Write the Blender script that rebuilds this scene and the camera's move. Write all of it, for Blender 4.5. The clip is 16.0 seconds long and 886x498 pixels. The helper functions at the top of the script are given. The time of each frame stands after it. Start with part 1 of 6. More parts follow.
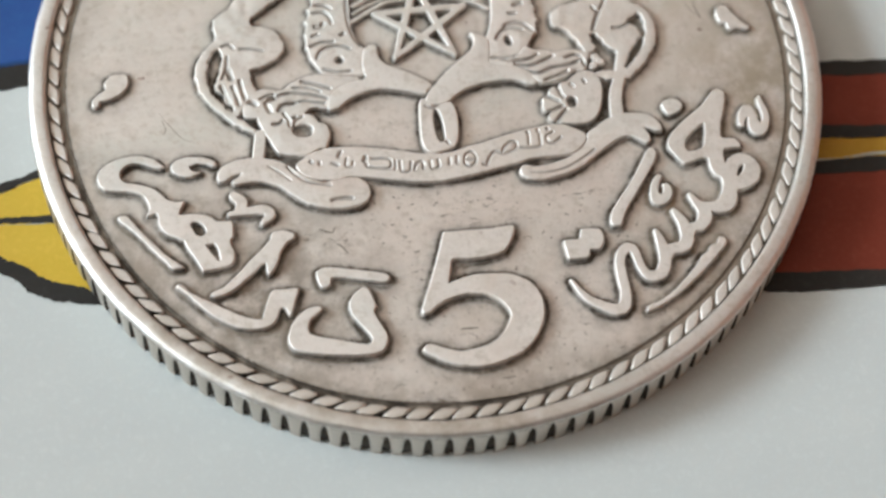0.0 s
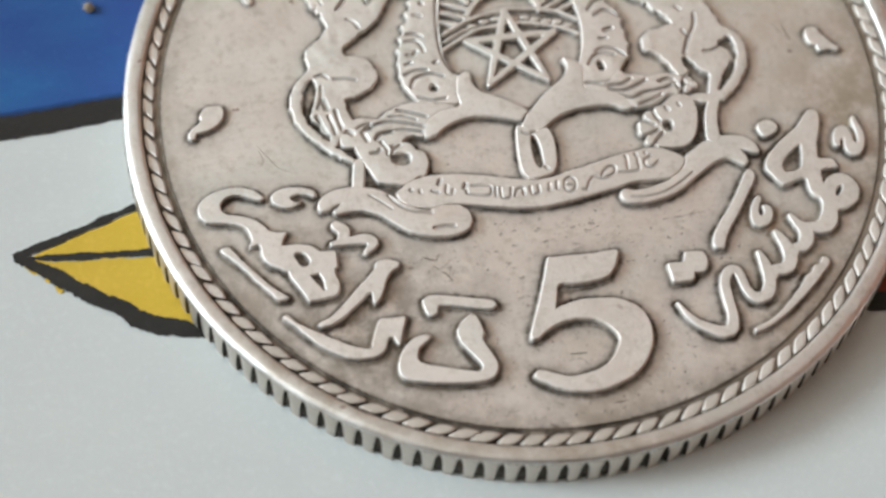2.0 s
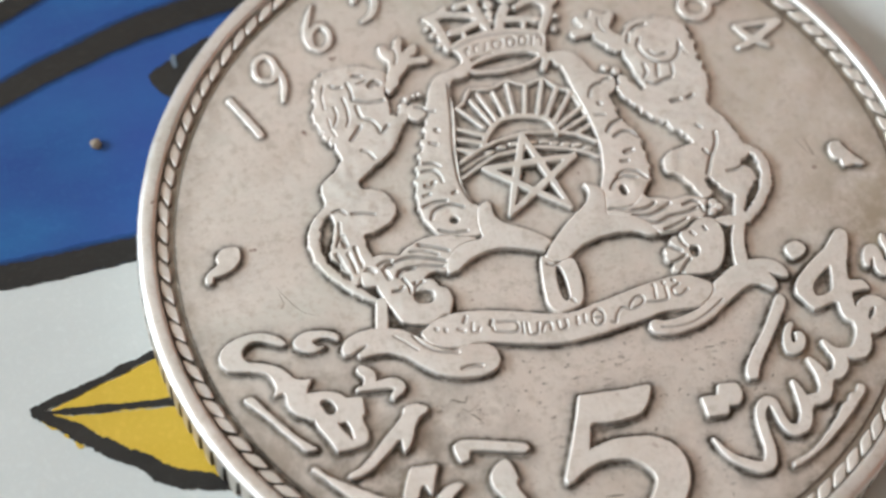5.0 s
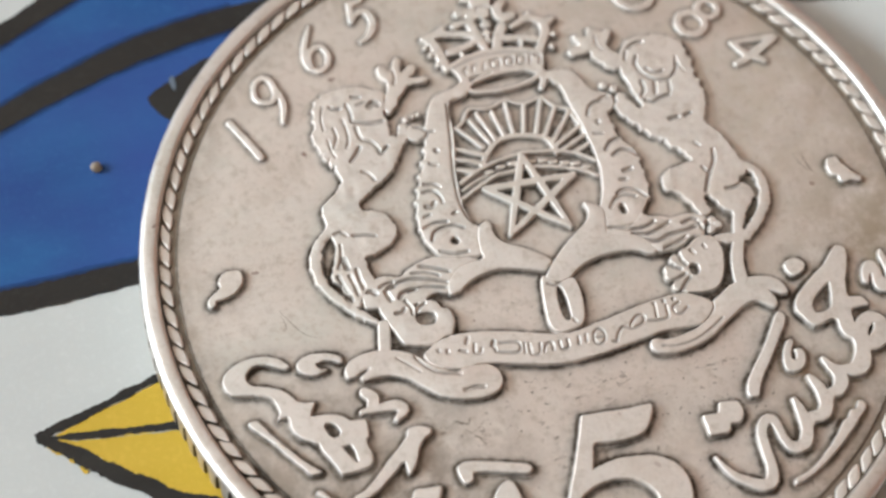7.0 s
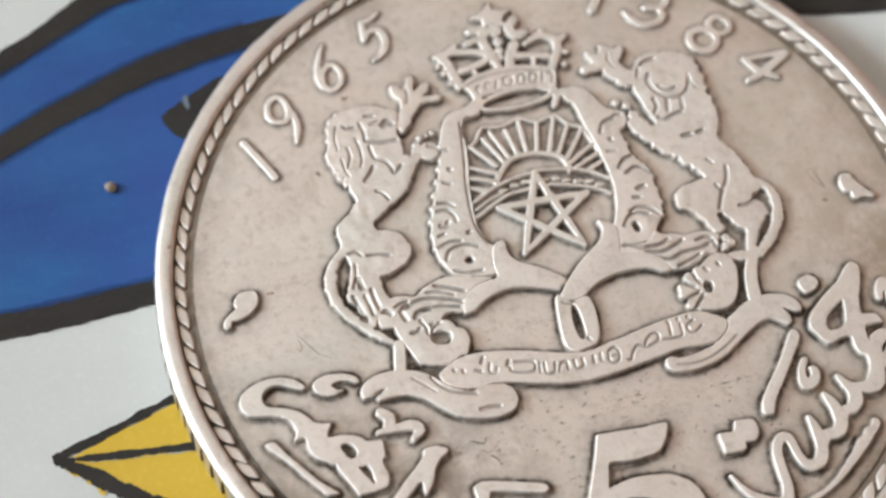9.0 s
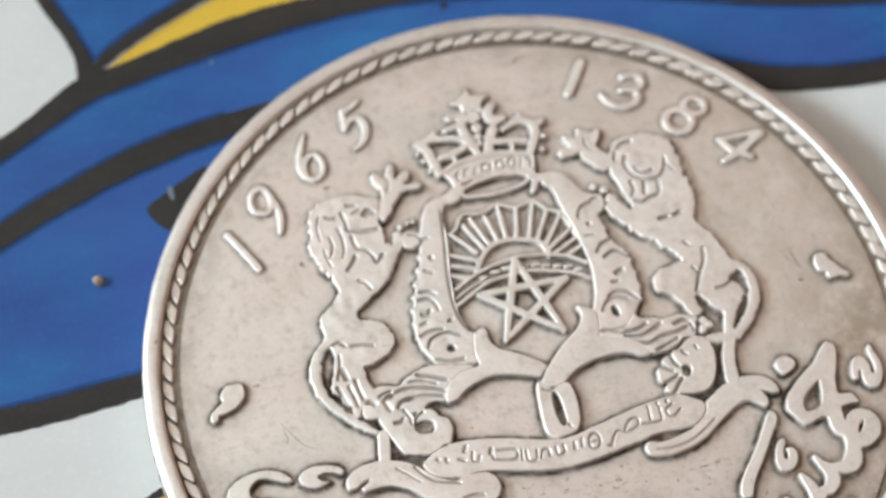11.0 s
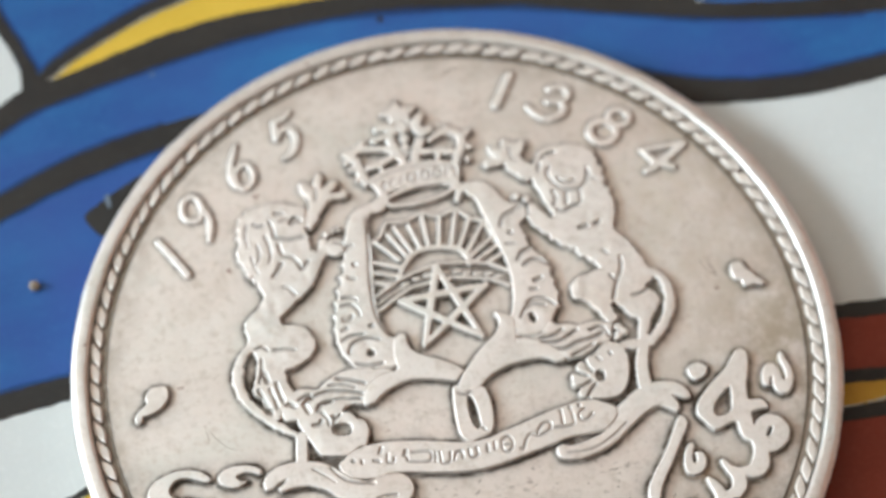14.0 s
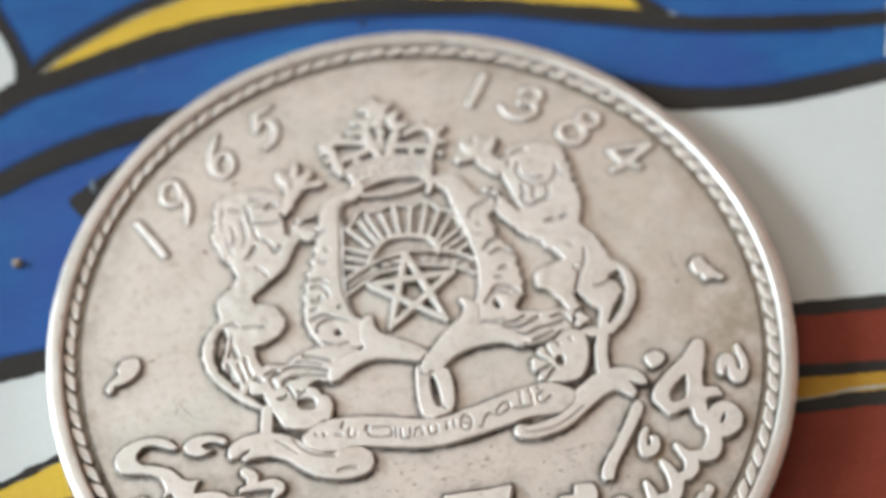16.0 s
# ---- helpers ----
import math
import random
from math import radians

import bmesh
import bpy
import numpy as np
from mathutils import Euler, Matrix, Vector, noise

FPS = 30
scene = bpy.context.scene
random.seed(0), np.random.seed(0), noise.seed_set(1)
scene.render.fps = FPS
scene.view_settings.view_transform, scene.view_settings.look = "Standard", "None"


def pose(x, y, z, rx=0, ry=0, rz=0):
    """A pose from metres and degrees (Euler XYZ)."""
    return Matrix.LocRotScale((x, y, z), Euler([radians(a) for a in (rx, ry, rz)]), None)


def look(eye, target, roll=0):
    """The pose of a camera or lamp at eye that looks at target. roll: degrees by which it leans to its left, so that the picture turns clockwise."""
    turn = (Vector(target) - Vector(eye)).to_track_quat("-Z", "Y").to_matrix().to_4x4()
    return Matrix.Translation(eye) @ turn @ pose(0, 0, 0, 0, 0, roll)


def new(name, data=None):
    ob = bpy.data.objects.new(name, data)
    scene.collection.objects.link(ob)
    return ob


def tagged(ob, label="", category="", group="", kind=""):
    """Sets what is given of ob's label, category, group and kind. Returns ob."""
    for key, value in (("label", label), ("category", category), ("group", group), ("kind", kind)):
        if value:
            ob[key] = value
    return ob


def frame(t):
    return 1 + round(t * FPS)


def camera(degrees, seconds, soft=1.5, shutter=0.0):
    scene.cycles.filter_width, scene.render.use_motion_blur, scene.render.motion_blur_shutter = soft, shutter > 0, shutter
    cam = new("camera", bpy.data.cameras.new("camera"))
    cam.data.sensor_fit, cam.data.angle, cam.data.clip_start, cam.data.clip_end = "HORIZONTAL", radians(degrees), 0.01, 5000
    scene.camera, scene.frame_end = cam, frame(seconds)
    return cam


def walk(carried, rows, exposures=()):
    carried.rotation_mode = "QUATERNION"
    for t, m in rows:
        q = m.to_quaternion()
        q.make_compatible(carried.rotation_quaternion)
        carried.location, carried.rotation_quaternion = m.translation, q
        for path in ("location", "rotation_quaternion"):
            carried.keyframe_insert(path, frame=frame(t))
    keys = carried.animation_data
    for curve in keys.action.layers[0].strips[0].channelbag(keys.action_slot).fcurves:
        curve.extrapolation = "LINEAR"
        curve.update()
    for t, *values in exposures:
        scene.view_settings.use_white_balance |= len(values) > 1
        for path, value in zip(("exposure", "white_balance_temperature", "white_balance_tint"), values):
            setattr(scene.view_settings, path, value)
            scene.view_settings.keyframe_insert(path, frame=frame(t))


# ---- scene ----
# Camera and its way over the coin.
cam = camera(25.000, 16.0, soft=2.8)
cam.data.dof.use_dof, cam.data.dof.focus_distance, cam.data.dof.aperture_fstop = True, 0.0700, 47.0
walk(cam, [
    (0, pose(-0.008022, -0.037873, 0.063832, 26.674, -2.122, -9.374)),
    (0.5, pose(-0.010434, -0.037418, 0.063312, 26.604, -2.636, -10.065)),
    (1, pose(-0.011562, -0.037386, 0.063713, 26.973, -2.393, -10.370)),
    (1.5, pose(-0.011842, -0.037092, 0.063899, 26.991, -2.288, -10.530)),
    (2, pose(-0.013032, -0.037199, 0.063266, 27.794, -2.647, -10.931)),
    (2.5, pose(-0.013513, -0.036552, 0.062924, 27.787, -2.780, -11.208)),
    (3, pose(-0.014150, -0.035480, 0.062985, 27.825, -2.881, -11.640)),
    (3.5, pose(-0.014226, -0.034484, 0.063291, 27.769, -2.702, -12.014)),
    (4, pose(-0.014204, -0.033166, 0.063771, 27.720, -2.687, -12.547)),
    (4.5, pose(-0.013913, -0.032093, 0.064045, 27.657, -2.615, -12.831)),
    (7, pose(-0.014253, -0.030448, 0.065023, 27.192, -2.659, -13.752)),
    (7.5, pose(-0.014231, -0.029600, 0.065701, 26.617, -2.568, -13.805)),
    (8, pose(-0.014715, -0.030006, 0.065546, 27.037, -2.581, -13.903)),
    (8.5, pose(-0.014642, -0.029914, 0.065631, 27.035, -2.638, -13.990)),
    (9, pose(-0.014605, -0.029478, 0.065633, 26.912, -2.545, -14.018)),
    (9.5, pose(-0.014365, -0.028065, 0.065548, 26.768, -2.639, -14.444)),
    (10, pose(-0.014199, -0.027359, 0.066080, 26.966, -2.474, -14.741)),
    (12.5, pose(-0.009962, -0.027140, 0.070975, 26.193, -0.240, -14.693)),
    (13, pose(-0.009062, -0.028438, 0.071030, 26.802, 0.112, -14.189)),
    (13.5, pose(-0.008931, -0.029533, 0.070380, 27.183, -0.123, -13.970)),
    (14, pose(-0.008135, -0.029562, 0.070126, 27.062, -0.229, -13.866)),
    (14.5, pose(-0.007785, -0.031011, 0.070332, 27.868, -0.227, -13.553)),
    (15, pose(-0.007367, -0.031885, 0.070068, 28.123, -0.098, -13.082)),
    (15.5, pose(-0.006992, -0.033882, 0.070092, 29.193, -0.083, -12.459)),
    (16, pose(-0.006855, -0.035286, 0.069927, 30.203, -0.132, -12.022)),
], exposures=[(0.0, -0.49, 6600, 6.0), (3.5, -0.46, 6580, 5.5), (7.0, -0.43, 6800, 9), (8.5, -0.42, 6820, 9), (9.5, -0.34, 6740, 9), (12.5, -0.26, 6530, 6), (13.0, -0.26, 6530, 6), (14.2, -0.21, 6520, 5.5), (15.0, -0.29, 6540, 5.5), (16.0, -0.30, 6560, 5.5)])

# ---- light: a soft overcast sky through a window on the coin's left ----
MM = 0.001
world = bpy.data.worlds.new("sky")
scene.world = world
world.use_nodes = True
wn = world.node_tree.nodes
sky = wn.new("ShaderNodeTexSky")
sky.sky_type = 'NISHITA'
sky.sun_disc = False
sky.sun_elevation, sky.sun_rotation = radians(34), radians(280)
wn["Background"].inputs["Strength"].default_value = 0.12
world.node_tree.links.new(sky.outputs[0], wn["Background"].inputs["Color"])
sun = new("sun", bpy.data.lights.new("sun", 'SUN'))
sun.data.energy, sun.data.angle, sun.data.color = 3.4, radians(18), (0.75, 0.885, 1.0)
sun.matrix_world = look((-2.0, 0.45, 1.05), (0, 0, 0))
# added area lamp stands in for window light, tilted up to brighten the ceiling
skylight = new("window_light", bpy.data.lights.new("window_light", 'AREA'))
skylight.data.shape, skylight.data.size, skylight.data.size_y = 'RECTANGLE', 1.6, 1.1
skylight.data.energy, skylight.data.color = 54.0, (0.82, 0.92, 1.0)
skylight.matrix_world = look((-1.40, 0.35, 0.85), (-0.55, 0.65, 1.75))


# ---- materials ----
def material(name):
    m = bpy.data.materials.new(name)
    m.use_nodes = True
    return m, m.node_tree, m.node_tree.nodes["Principled BSDF"]


def noise_node(nt, scale, detail=4.0, rough=0.55, coords="Object", stretch=None):
    tc = nt.nodes.new("ShaderNodeTexCoord")
    n = nt.nodes.new("ShaderNodeTexNoise")
    n.inputs["Scale"].default_value, n.inputs["Detail"].default_value, n.inputs["Roughness"].default_value = scale, detail, rough
    if stretch:
        mp = nt.nodes.new("ShaderNodeMapping")
        mp.inputs["Scale"].default_value = stretch[:3]
        mp.inputs["Rotation"].default_value = (0, 0, radians(stretch[3]))
        nt.links.new(tc.outputs[coords], mp.inputs[0])
        nt.links.new(mp.outputs[0], n.inputs["Vector"])
    else:
        nt.links.new(tc.outputs[coords], n.inputs["Vector"])
    return n.outputs["Fac"]


def ramp(nt, fac, stops):
    r = nt.nodes.new("ShaderNodeValToRGB")
    el = r.color_ramp.elements
    while len(el) < len(stops):
        el.new(0.5)
    for e, (pos, col) in zip(el, stops):
        e.position = pos
        e.color = (*col, 1) if len(col) == 3 else (col[0], col[0], col[0], 1)
    nt.links.new(fac, r.inputs[0])
    return r.outputs[0]


def mix(nt, fac, a, b, how="MIX"):
    n = nt.nodes.new("ShaderNodeMix")
    n.data_type, n.blend_type = 'RGBA', how
    for sock, v in ((n.inputs[0], fac), (n.inputs[6], a), (n.inputs[7], b)):
        if hasattr(v, "links"):
            nt.links.new(v, sock)
        elif sock.type == 'VALUE':
            sock.default_value = v
        else:
            sock.default_value = (*v, 1)
    return n.outputs[2]


def bump(nt, bsdf, heights):
    """heights: pairs of a height socket and its depth in metres, laid over one another."""
    last = None
    for fac, depth in heights:
        b = nt.nodes.new("ShaderNodeBump")
        b.inputs["Distance"].default_value, b.inputs["Strength"].default_value = depth, 1.0
        nt.links.new(fac, b.inputs["Height"])
        if last:
            nt.links.new(last, b.inputs["Normal"])
        last = b.outputs[0]
    nt.links.new(last, bsdf.inputs["Normal"])


def silver(name, base, toned, stain, rough, oxide_shade=True, pitted=0.8, hairs=1.0):
    """Worn silver: satin, with brown tone in blotches, pits, fine handling marks and dents. stain: where the tone
    begins, 0 to 1.
    Where the mesh attribute says so (0 to 1), a patchy dark film paints in oxide together with the shade of feet and
    creases."""
    m, nt, b = material(name)
    b.inputs["Metallic"].default_value = 0.88
    blot = noise_node(nt, 330, 7, 0.68)
    fine = noise_node(nt, 2600, 4, 0.7)
    pits = noise_node(nt, 1500, 2, 0.5)
    hair = noise_node(nt, 900, 3, 0.6, stretch=(0.12, 2.2, 1, 35))
    hair2 = noise_node(nt, 800, 3, 0.6, stretch=(2.4, 0.14, 1, 20))
    c = mix(nt, ramp(nt, blot, [(stain - 0.08, (0,)), (stain + 0.2, (1,))]), base, toned)
    rosy = noise_node(nt, 210, 5, 0.6, stretch=(1.0, 1.3, 1, 60))
    c = mix(nt, ramp(nt, rosy, [(0.30, (0.0,)), (0.46, (0.0,)), (0.66, (1.0,))]), c, (1.0, 0.972, 0.965), "MULTIPLY")
    c = mix(nt, ramp(nt, rosy, [(0.30, (1.0,)), (0.44, (0.0,)), (0.60, (0.0,))]), c, (0.93, 0.965, 0.96), "MULTIPLY")
    c = mix(nt, ramp(nt, noise_node(nt, 1300, 6, 0.75), [(0.34, (0.3,)), (0.48, (0.0,)), (0.7, (0.0,))]), c, tuple(0.8 * k for k in toned))
    c = mix(nt, ramp(nt, fine, [(0.32, (0.5,)), (0.47, (0,))]), c, toned)
    c = mix(nt, ramp(nt, noise_node(nt, 6500, 5, 0.75), [(0.34, (0.5,)), (0.44, (0,))]), c, toned)
    c = mix(nt, ramp(nt, pits, [(0.22, (pitted,)), (0.27, (0,))]), c, (0.34, 0.205, 0.165))
    specks = noise_node(nt, 3200, 6, 0.8)
    c = mix(nt, ramp(nt, specks, [(0.27, (pitted,)), (0.315, (0,))]), c, (0.2, 0.16, 0.125))
    if oxide_shade:
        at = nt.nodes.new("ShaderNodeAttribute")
        at.attribute_name = "oxide_shade"
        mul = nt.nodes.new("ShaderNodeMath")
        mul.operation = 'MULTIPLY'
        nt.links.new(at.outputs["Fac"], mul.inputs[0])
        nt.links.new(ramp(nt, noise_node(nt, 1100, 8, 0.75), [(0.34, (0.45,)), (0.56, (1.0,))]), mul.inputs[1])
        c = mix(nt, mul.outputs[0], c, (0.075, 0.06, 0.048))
    nt.links.new(c, b.inputs["Base Color"])
    nt.links.new(ramp(nt, noise_node(nt, 700, 5, 0.6), [(0.3, (rough - 0.07,)), (0.7, (rough + 0.08,))]), b.inputs["Roughness"])
    bump(nt, b, [(fine, 0.000009), (hair, 0.000010 * hairs), (hair2, 0.000008 * hairs), (blot, 0.000025 * hairs), (pits, 0.00001)])
    return m


SILVER = silver("worn_silver", (0.90, 0.857, 0.818), (0.71, 0.65, 0.58), 0.64, 0.55)
SILVER_HIGH = silver("rubbed_silver", (0.895, 0.858, 0.822), (0.74, 0.68, 0.61), 0.62, 0.68, True, 0.3, 0.35)
SILVER_CREASE = silver("darkened_silver", (0.36, 0.315, 0.265), (0.2, 0.165, 0.135), 0.5, 0.48, False)
# near-black silver that paints in the shade of the edge's notches
SILVER_DARK = silver("notch_shade_silver", (0.10, 0.083, 0.067), (0.05, 0.042, 0.034), 0.5, 0.55, False)


def piece_silver():
    """The silver of beads and reeds, a little different from piece to piece."""
    m = SILVER_HIGH.copy()
    m.name = "rubbed_silver_pieces"
    nt = m.node_tree
    b = nt.nodes["Principled BSDF"]
    info = nt.nodes.new("ShaderNodeObjectInfo")
    src = b.inputs["Base Color"].links[0].from_socket
    nt.links.new(mix(nt, ramp(nt, info.outputs["Random"], [(0.0, (0.0,)), (1.0, (0.35,))]), src, (0.62, 0.57, 0.51)), b.inputs["Base Color"])
    return m


def tinted(nt, src, tints):
    """Blotchy patches of another colour laid over a colour: centre, inner and outer radius in metres, colour and
    strength.
    """
    for centre, r0, r1, col, amount in tints:
        place = nt.nodes.new("ShaderNodeNewGeometry")
        dist = nt.nodes.new("ShaderNodeVectorMath")
        dist.operation = 'DISTANCE'
        nt.links.new(place.outputs["Position"], dist.inputs[0])
        dist.inputs[1].default_value = centre
        mr = nt.nodes.new("ShaderNodeMapRange")
        mr.inputs["From Min"].default_value, mr.inputs["From Max"].default_value = r1, r0
        nt.links.new(dist.outputs["Value"], mr.inputs["Value"])
        mul = nt.nodes.new("ShaderNodeMath")
        mul.operation = 'MULTIPLY'
        nt.links.new(mr.outputs[0], mul.inputs[0])
        nt.links.new(ramp(nt, noise_node(nt, 800, 6, 0.7), [(0.38, (0,)), (0.62, (amount,))]), mul.inputs[1])
        src = mix(nt, mul.outputs[0], src, col)
    return src


def banner_silver():
    """The rubbed silver of the banner's folds, with a reddish reflection painted into its colour."""
    m = SILVER_HIGH.copy()
    m.name = "stained_banner_silver"
    nt = m.node_tree
    b = nt.nodes["Principled BSDF"]
    src = b.inputs["Base Color"].links[0].from_socket
    nt.links.new(tinted(nt, src, [((-0.0036, -0.0045, 0.0017), 0.0002, 0.0022, (0.74, 0.62, 0.55), 0.4), ((0.0045, -0.0047, 0.0017), 0.0002, 0.0018, (0.76, 0.66, 0.58), 0.35)]), b.inputs["Base Color"])
    return m


def field_silver():
    """The field: satin silver with brown stain by the border, one greenish-brown stain beside the lettering and a
    duller sheen painted in on the right.
    """
    m = SILVER.copy()
    m.name = "field_silver"
    nt = m.node_tree
    b = nt.nodes["Principled BSDF"]
    src = b.inputs["Base Color"].links[0].from_socket
    src = tinted(nt, src, [((0, 0, 0.0015), 0.0136, 0.0118, (0.46, 0.40, 0.33), 0.7),
                            ((0.0118, -0.0026, 0.0015), 0.0004, 0.0034, (0.44, 0.37, 0.26), 0.8),
                            ((0.0074, -0.0066, 0.0015), 0.0, 0.0012, (0.40, 0.27, 0.18), 0.8),
                            ((-0.0078, -0.0088, 0.0015), 0.001, 0.0064, (0.34, 0.295, 0.25), 0.95),
                            ((0.0005, -0.0126, 0.0015), 0.0005, 0.0032, (0.48, 0.42, 0.36), 0.6),
                            ((0.0088, -0.0086, 0.0015), 0.0005, 0.004, (0.48, 0.42, 0.34), 0.6),
                            # the next two paint a duller sheen into the right side's colour
                            ((0.0105, 0.0045, 0.0015), 0.001, 0.009, (0.77, 0.715, 0.61), 0.5),
                            ((0.0142, -0.0005, 0.0015), 0.001, 0.0052, (0.56, 0.51, 0.41), 0.5)])
    # dark specks and short marks in the lower half, round the lettering
    tc = nt.nodes.new("ShaderNodeTexCoord")
    dist = nt.nodes.new("ShaderNodeVectorMath")
    dist.operation = 'DISTANCE'
    nt.links.new(tc.outputs["Object"], dist.inputs[0])
    dist.inputs[1].default_value = (0.001, -0.0105, 0.0015)
    mr = nt.nodes.new("ShaderNodeMapRange")
    mr.inputs["From Min"].default_value, mr.inputs["From Max"].default_value = 0.0115, 0.005
    nt.links.new(dist.outputs["Value"], mr.inputs["Value"])
    for marks, lo, hi in ((noise_node(nt, 1700, 6, 0.8, stretch=(0.6, 1.7, 1, -8)), 0.35, 0.385), (noise_node(nt, 4200, 4, 0.7), 0.32, 0.37)):
        mul = nt.nodes.new("ShaderNodeMath")
        mul.operation = 'MULTIPLY'
        nt.links.new(mr.outputs[0], mul.inputs[0])
        nt.links.new(ramp(nt, marks, [(lo, (0.85,)), (hi, (0.0,))]), mul.inputs[1])
        src = mix(nt, mul.outputs[0], src, (0.22, 0.175, 0.14))
    nt.links.new(src, b.inputs["Base Color"])
    return m


RIM_SILVER = silver("rim_silver", (0.905, 0.885, 0.865), (0.72, 0.675, 0.62), 0.6, 0.45, False, 0.9)
GROOVE_SILVER = silver("groove_silver", (0.33, 0.285, 0.24), (0.20, 0.168, 0.14), 0.5, 0.7, False)
SILVER_PIECE = piece_silver()
REED_SILVER = silver("reed_silver", (0.72, 0.67, 0.61), (0.48, 0.425, 0.365), 0.5, 0.44, False, 0.5)
SCRATCHED = silver("scratched_silver", (0.56, 0.51, 0.45), (0.42, 0.37, 0.315), 0.5, 0.5, False)
FIELD_SILVER = field_silver()
for metal, strength in ((RIM_SILVER, 0.85), (SILVER_PIECE, 0.85), (REED_SILVER, 0.5)):
    tree = metal.node_tree
    face = tree.nodes["Principled BSDF"].inputs["Base Color"]
    tree.links.new(tinted(tree, face.links[0].from_socket, [((-0.0092, -0.0108, 0.0017), 0.001, 0.0066, (0.50, 0.44, 0.375), strength), ((-0.001, -0.0142, 0.0017), 0.001, 0.0075, (0.56, 0.50, 0.43), strength)]), face)
# the channel and groove of the border are blackest under the lettering
CHANNEL_SILVER = silver("channel_silver", (0.46, 0.41, 0.355), (0.28, 0.24, 0.20), 0.5, 0.55, False)
for metal in (GROOVE_SILVER, CHANNEL_SILVER):
    tree = metal.node_tree
    face = tree.nodes["Principled BSDF"].inputs["Base Color"]
    tree.links.new(tinted(tree, face.links[0].from_socket, [((-0.008, -0.0125, 0.0015), 0.007, 0.0155, (0.075, 0.061, 0.05), 1.0)] * 2), face)
BANNER_SILVER = banner_silver()


def printed(name, a, b, rough=0.45, cast=None):
    m, nt, s = material(name)
    big, small = noise_node(nt, 130, 6, 0.62, stretch=(0.8, 2.0, 1, 20)), noise_node(nt, 2500, 5, 0.7)
    c = mix(nt, ramp(nt, big, [(0.35, (0,)), (0.68, (1,))]), a, b)
    c = mix(nt, ramp(nt, small, [(0.25, (0.35,)), (0.5, (0,)), (0.75, (0.25,))]), c, tuple(min(1, 1.25 * k + 0.03) for k in b))
    if cast:
        c = mix(nt, ramp(nt, noise_node(nt, 75, 4, 0.55), [(0.42, (0,)), (0.68, (0.75,))]), c, cast)
    nt.links.new(c, s.inputs["Base Color"])
    s.inputs["Roughness"].default_value = rough
    s.inputs["Specular IOR Level"].default_value = 0.22
    bump(nt, s, [(small, 0.000012), (noise_node(nt, 500, 3), 0.00002)])
    return m


CARD = printed("white_coated_card", (0.665, 0.695, 0.69), (0.635, 0.665, 0.665), 0.4)
BLUE = printed("blue_print", (0.020, 0.081, 0.275), (0.028, 0.152, 0.385), cast=(0.040, 0.072, 0.30))
YELLOW = printed("yellow_print", (0.655, 0.44, 0.05), (0.72, 0.49, 0.075))
OCHRE = printed("ochre_print", (0.44, 0.23, 0.03), (0.56, 0.35, 0.05))
RED = printed("brick_red_print", (0.19, 0.034, 0.019), (0.235, 0.047, 0.028))
BLACK = printed("black_print", (0.025, 0.023, 0.022), (0.040, 0.037, 0.034), 0.5)
BLEED = printed("blue_print_with_ink", (0.013, 0.044, 0.17), (0.018, 0.085, 0.26))
DEEP_BLEED = printed("inky_blue_print", (0.012, 0.030, 0.095), (0.016, 0.05, 0.15))
GRIT = printed("pale_grit", (0.40, 0.34, 0.27), (0.25, 0.19, 0.14), 0.6)
PALE = printed("bare_card_edge", (0.50, 0.50, 0.44), (0.42, 0.42, 0.36), 0.5)
SCUFF = printed("scuffed_print", (0.20, 0.24, 0.28), (0.12, 0.16, 0.22), 0.5)


def plaster(name, a, b, rough=0.9):
    m, nt, s = material(name)
    c = mix(nt, ramp(nt, noise_node(nt, 3, 6), [(0.3, (0,)), (0.7, (1,))]), a, b)
    nt.links.new(c, s.inputs["Base Color"])
    s.inputs["Roughness"].default_value = rough
    bump(nt, s, [(noise_node(nt, 120, 4), 0.0006)])
    return m


DARKWALL = plaster("brown_wall", (0.13, 0.095, 0.07), (0.10, 0.075, 0.055))
CLAY = plaster("terracotta_wall", (0.70, 0.32, 0.185), (0.64, 0.28, 0.16))
WALL = plaster("warm_white_plaster", (0.74, 0.64, 0.54), (0.70, 0.60, 0.55))
CEILING = plaster("cream_ceiling_paint", (0.84, 0.745, 0.65), (0.81, 0.715, 0.62))
FLOOR = plaster("pale_floor", (0.42, 0.36, 0.30), (0.36, 0.30, 0.24), 0.6)
WOOD = plaster("table_wood", (0.36, 0.24, 0.14), (0.28, 0.18, 0.10), 0.5)
WHITE = plaster("white_frame_paint", (0.8, 0.8, 0.78), (0.77, 0.77, 0.75), 0.5)


# ---- building helpers ----
def mesh_object(name, verts, faces, mat, parent=None, label="", smooth=True):
    me = bpy.data.meshes.new(name)
    me.from_pydata(verts, [], faces)
    me.validate()
    if smooth:
        me.polygons.foreach_set("use_smooth", [True] * len(me.polygons))
    me.materials.append(mat)
    ob = new(name, me)
    ob.parent = parent
    return tagged(ob, label) if label else ob


def part(name, bm, mat, parent, label="", smooth=False):
    me = bpy.data.meshes.new(name)
    bmesh.ops.recalc_face_normals(bm, faces=bm.faces)
    bm.to_mesh(me)
    bm.free()
    if smooth:
        me.polygons.foreach_set("use_smooth", [True] * len(me.polygons))
    me.materials.append(mat)
    ob = new(name, me)
    ob.parent = parent
    return tagged(ob, label) if label else ob


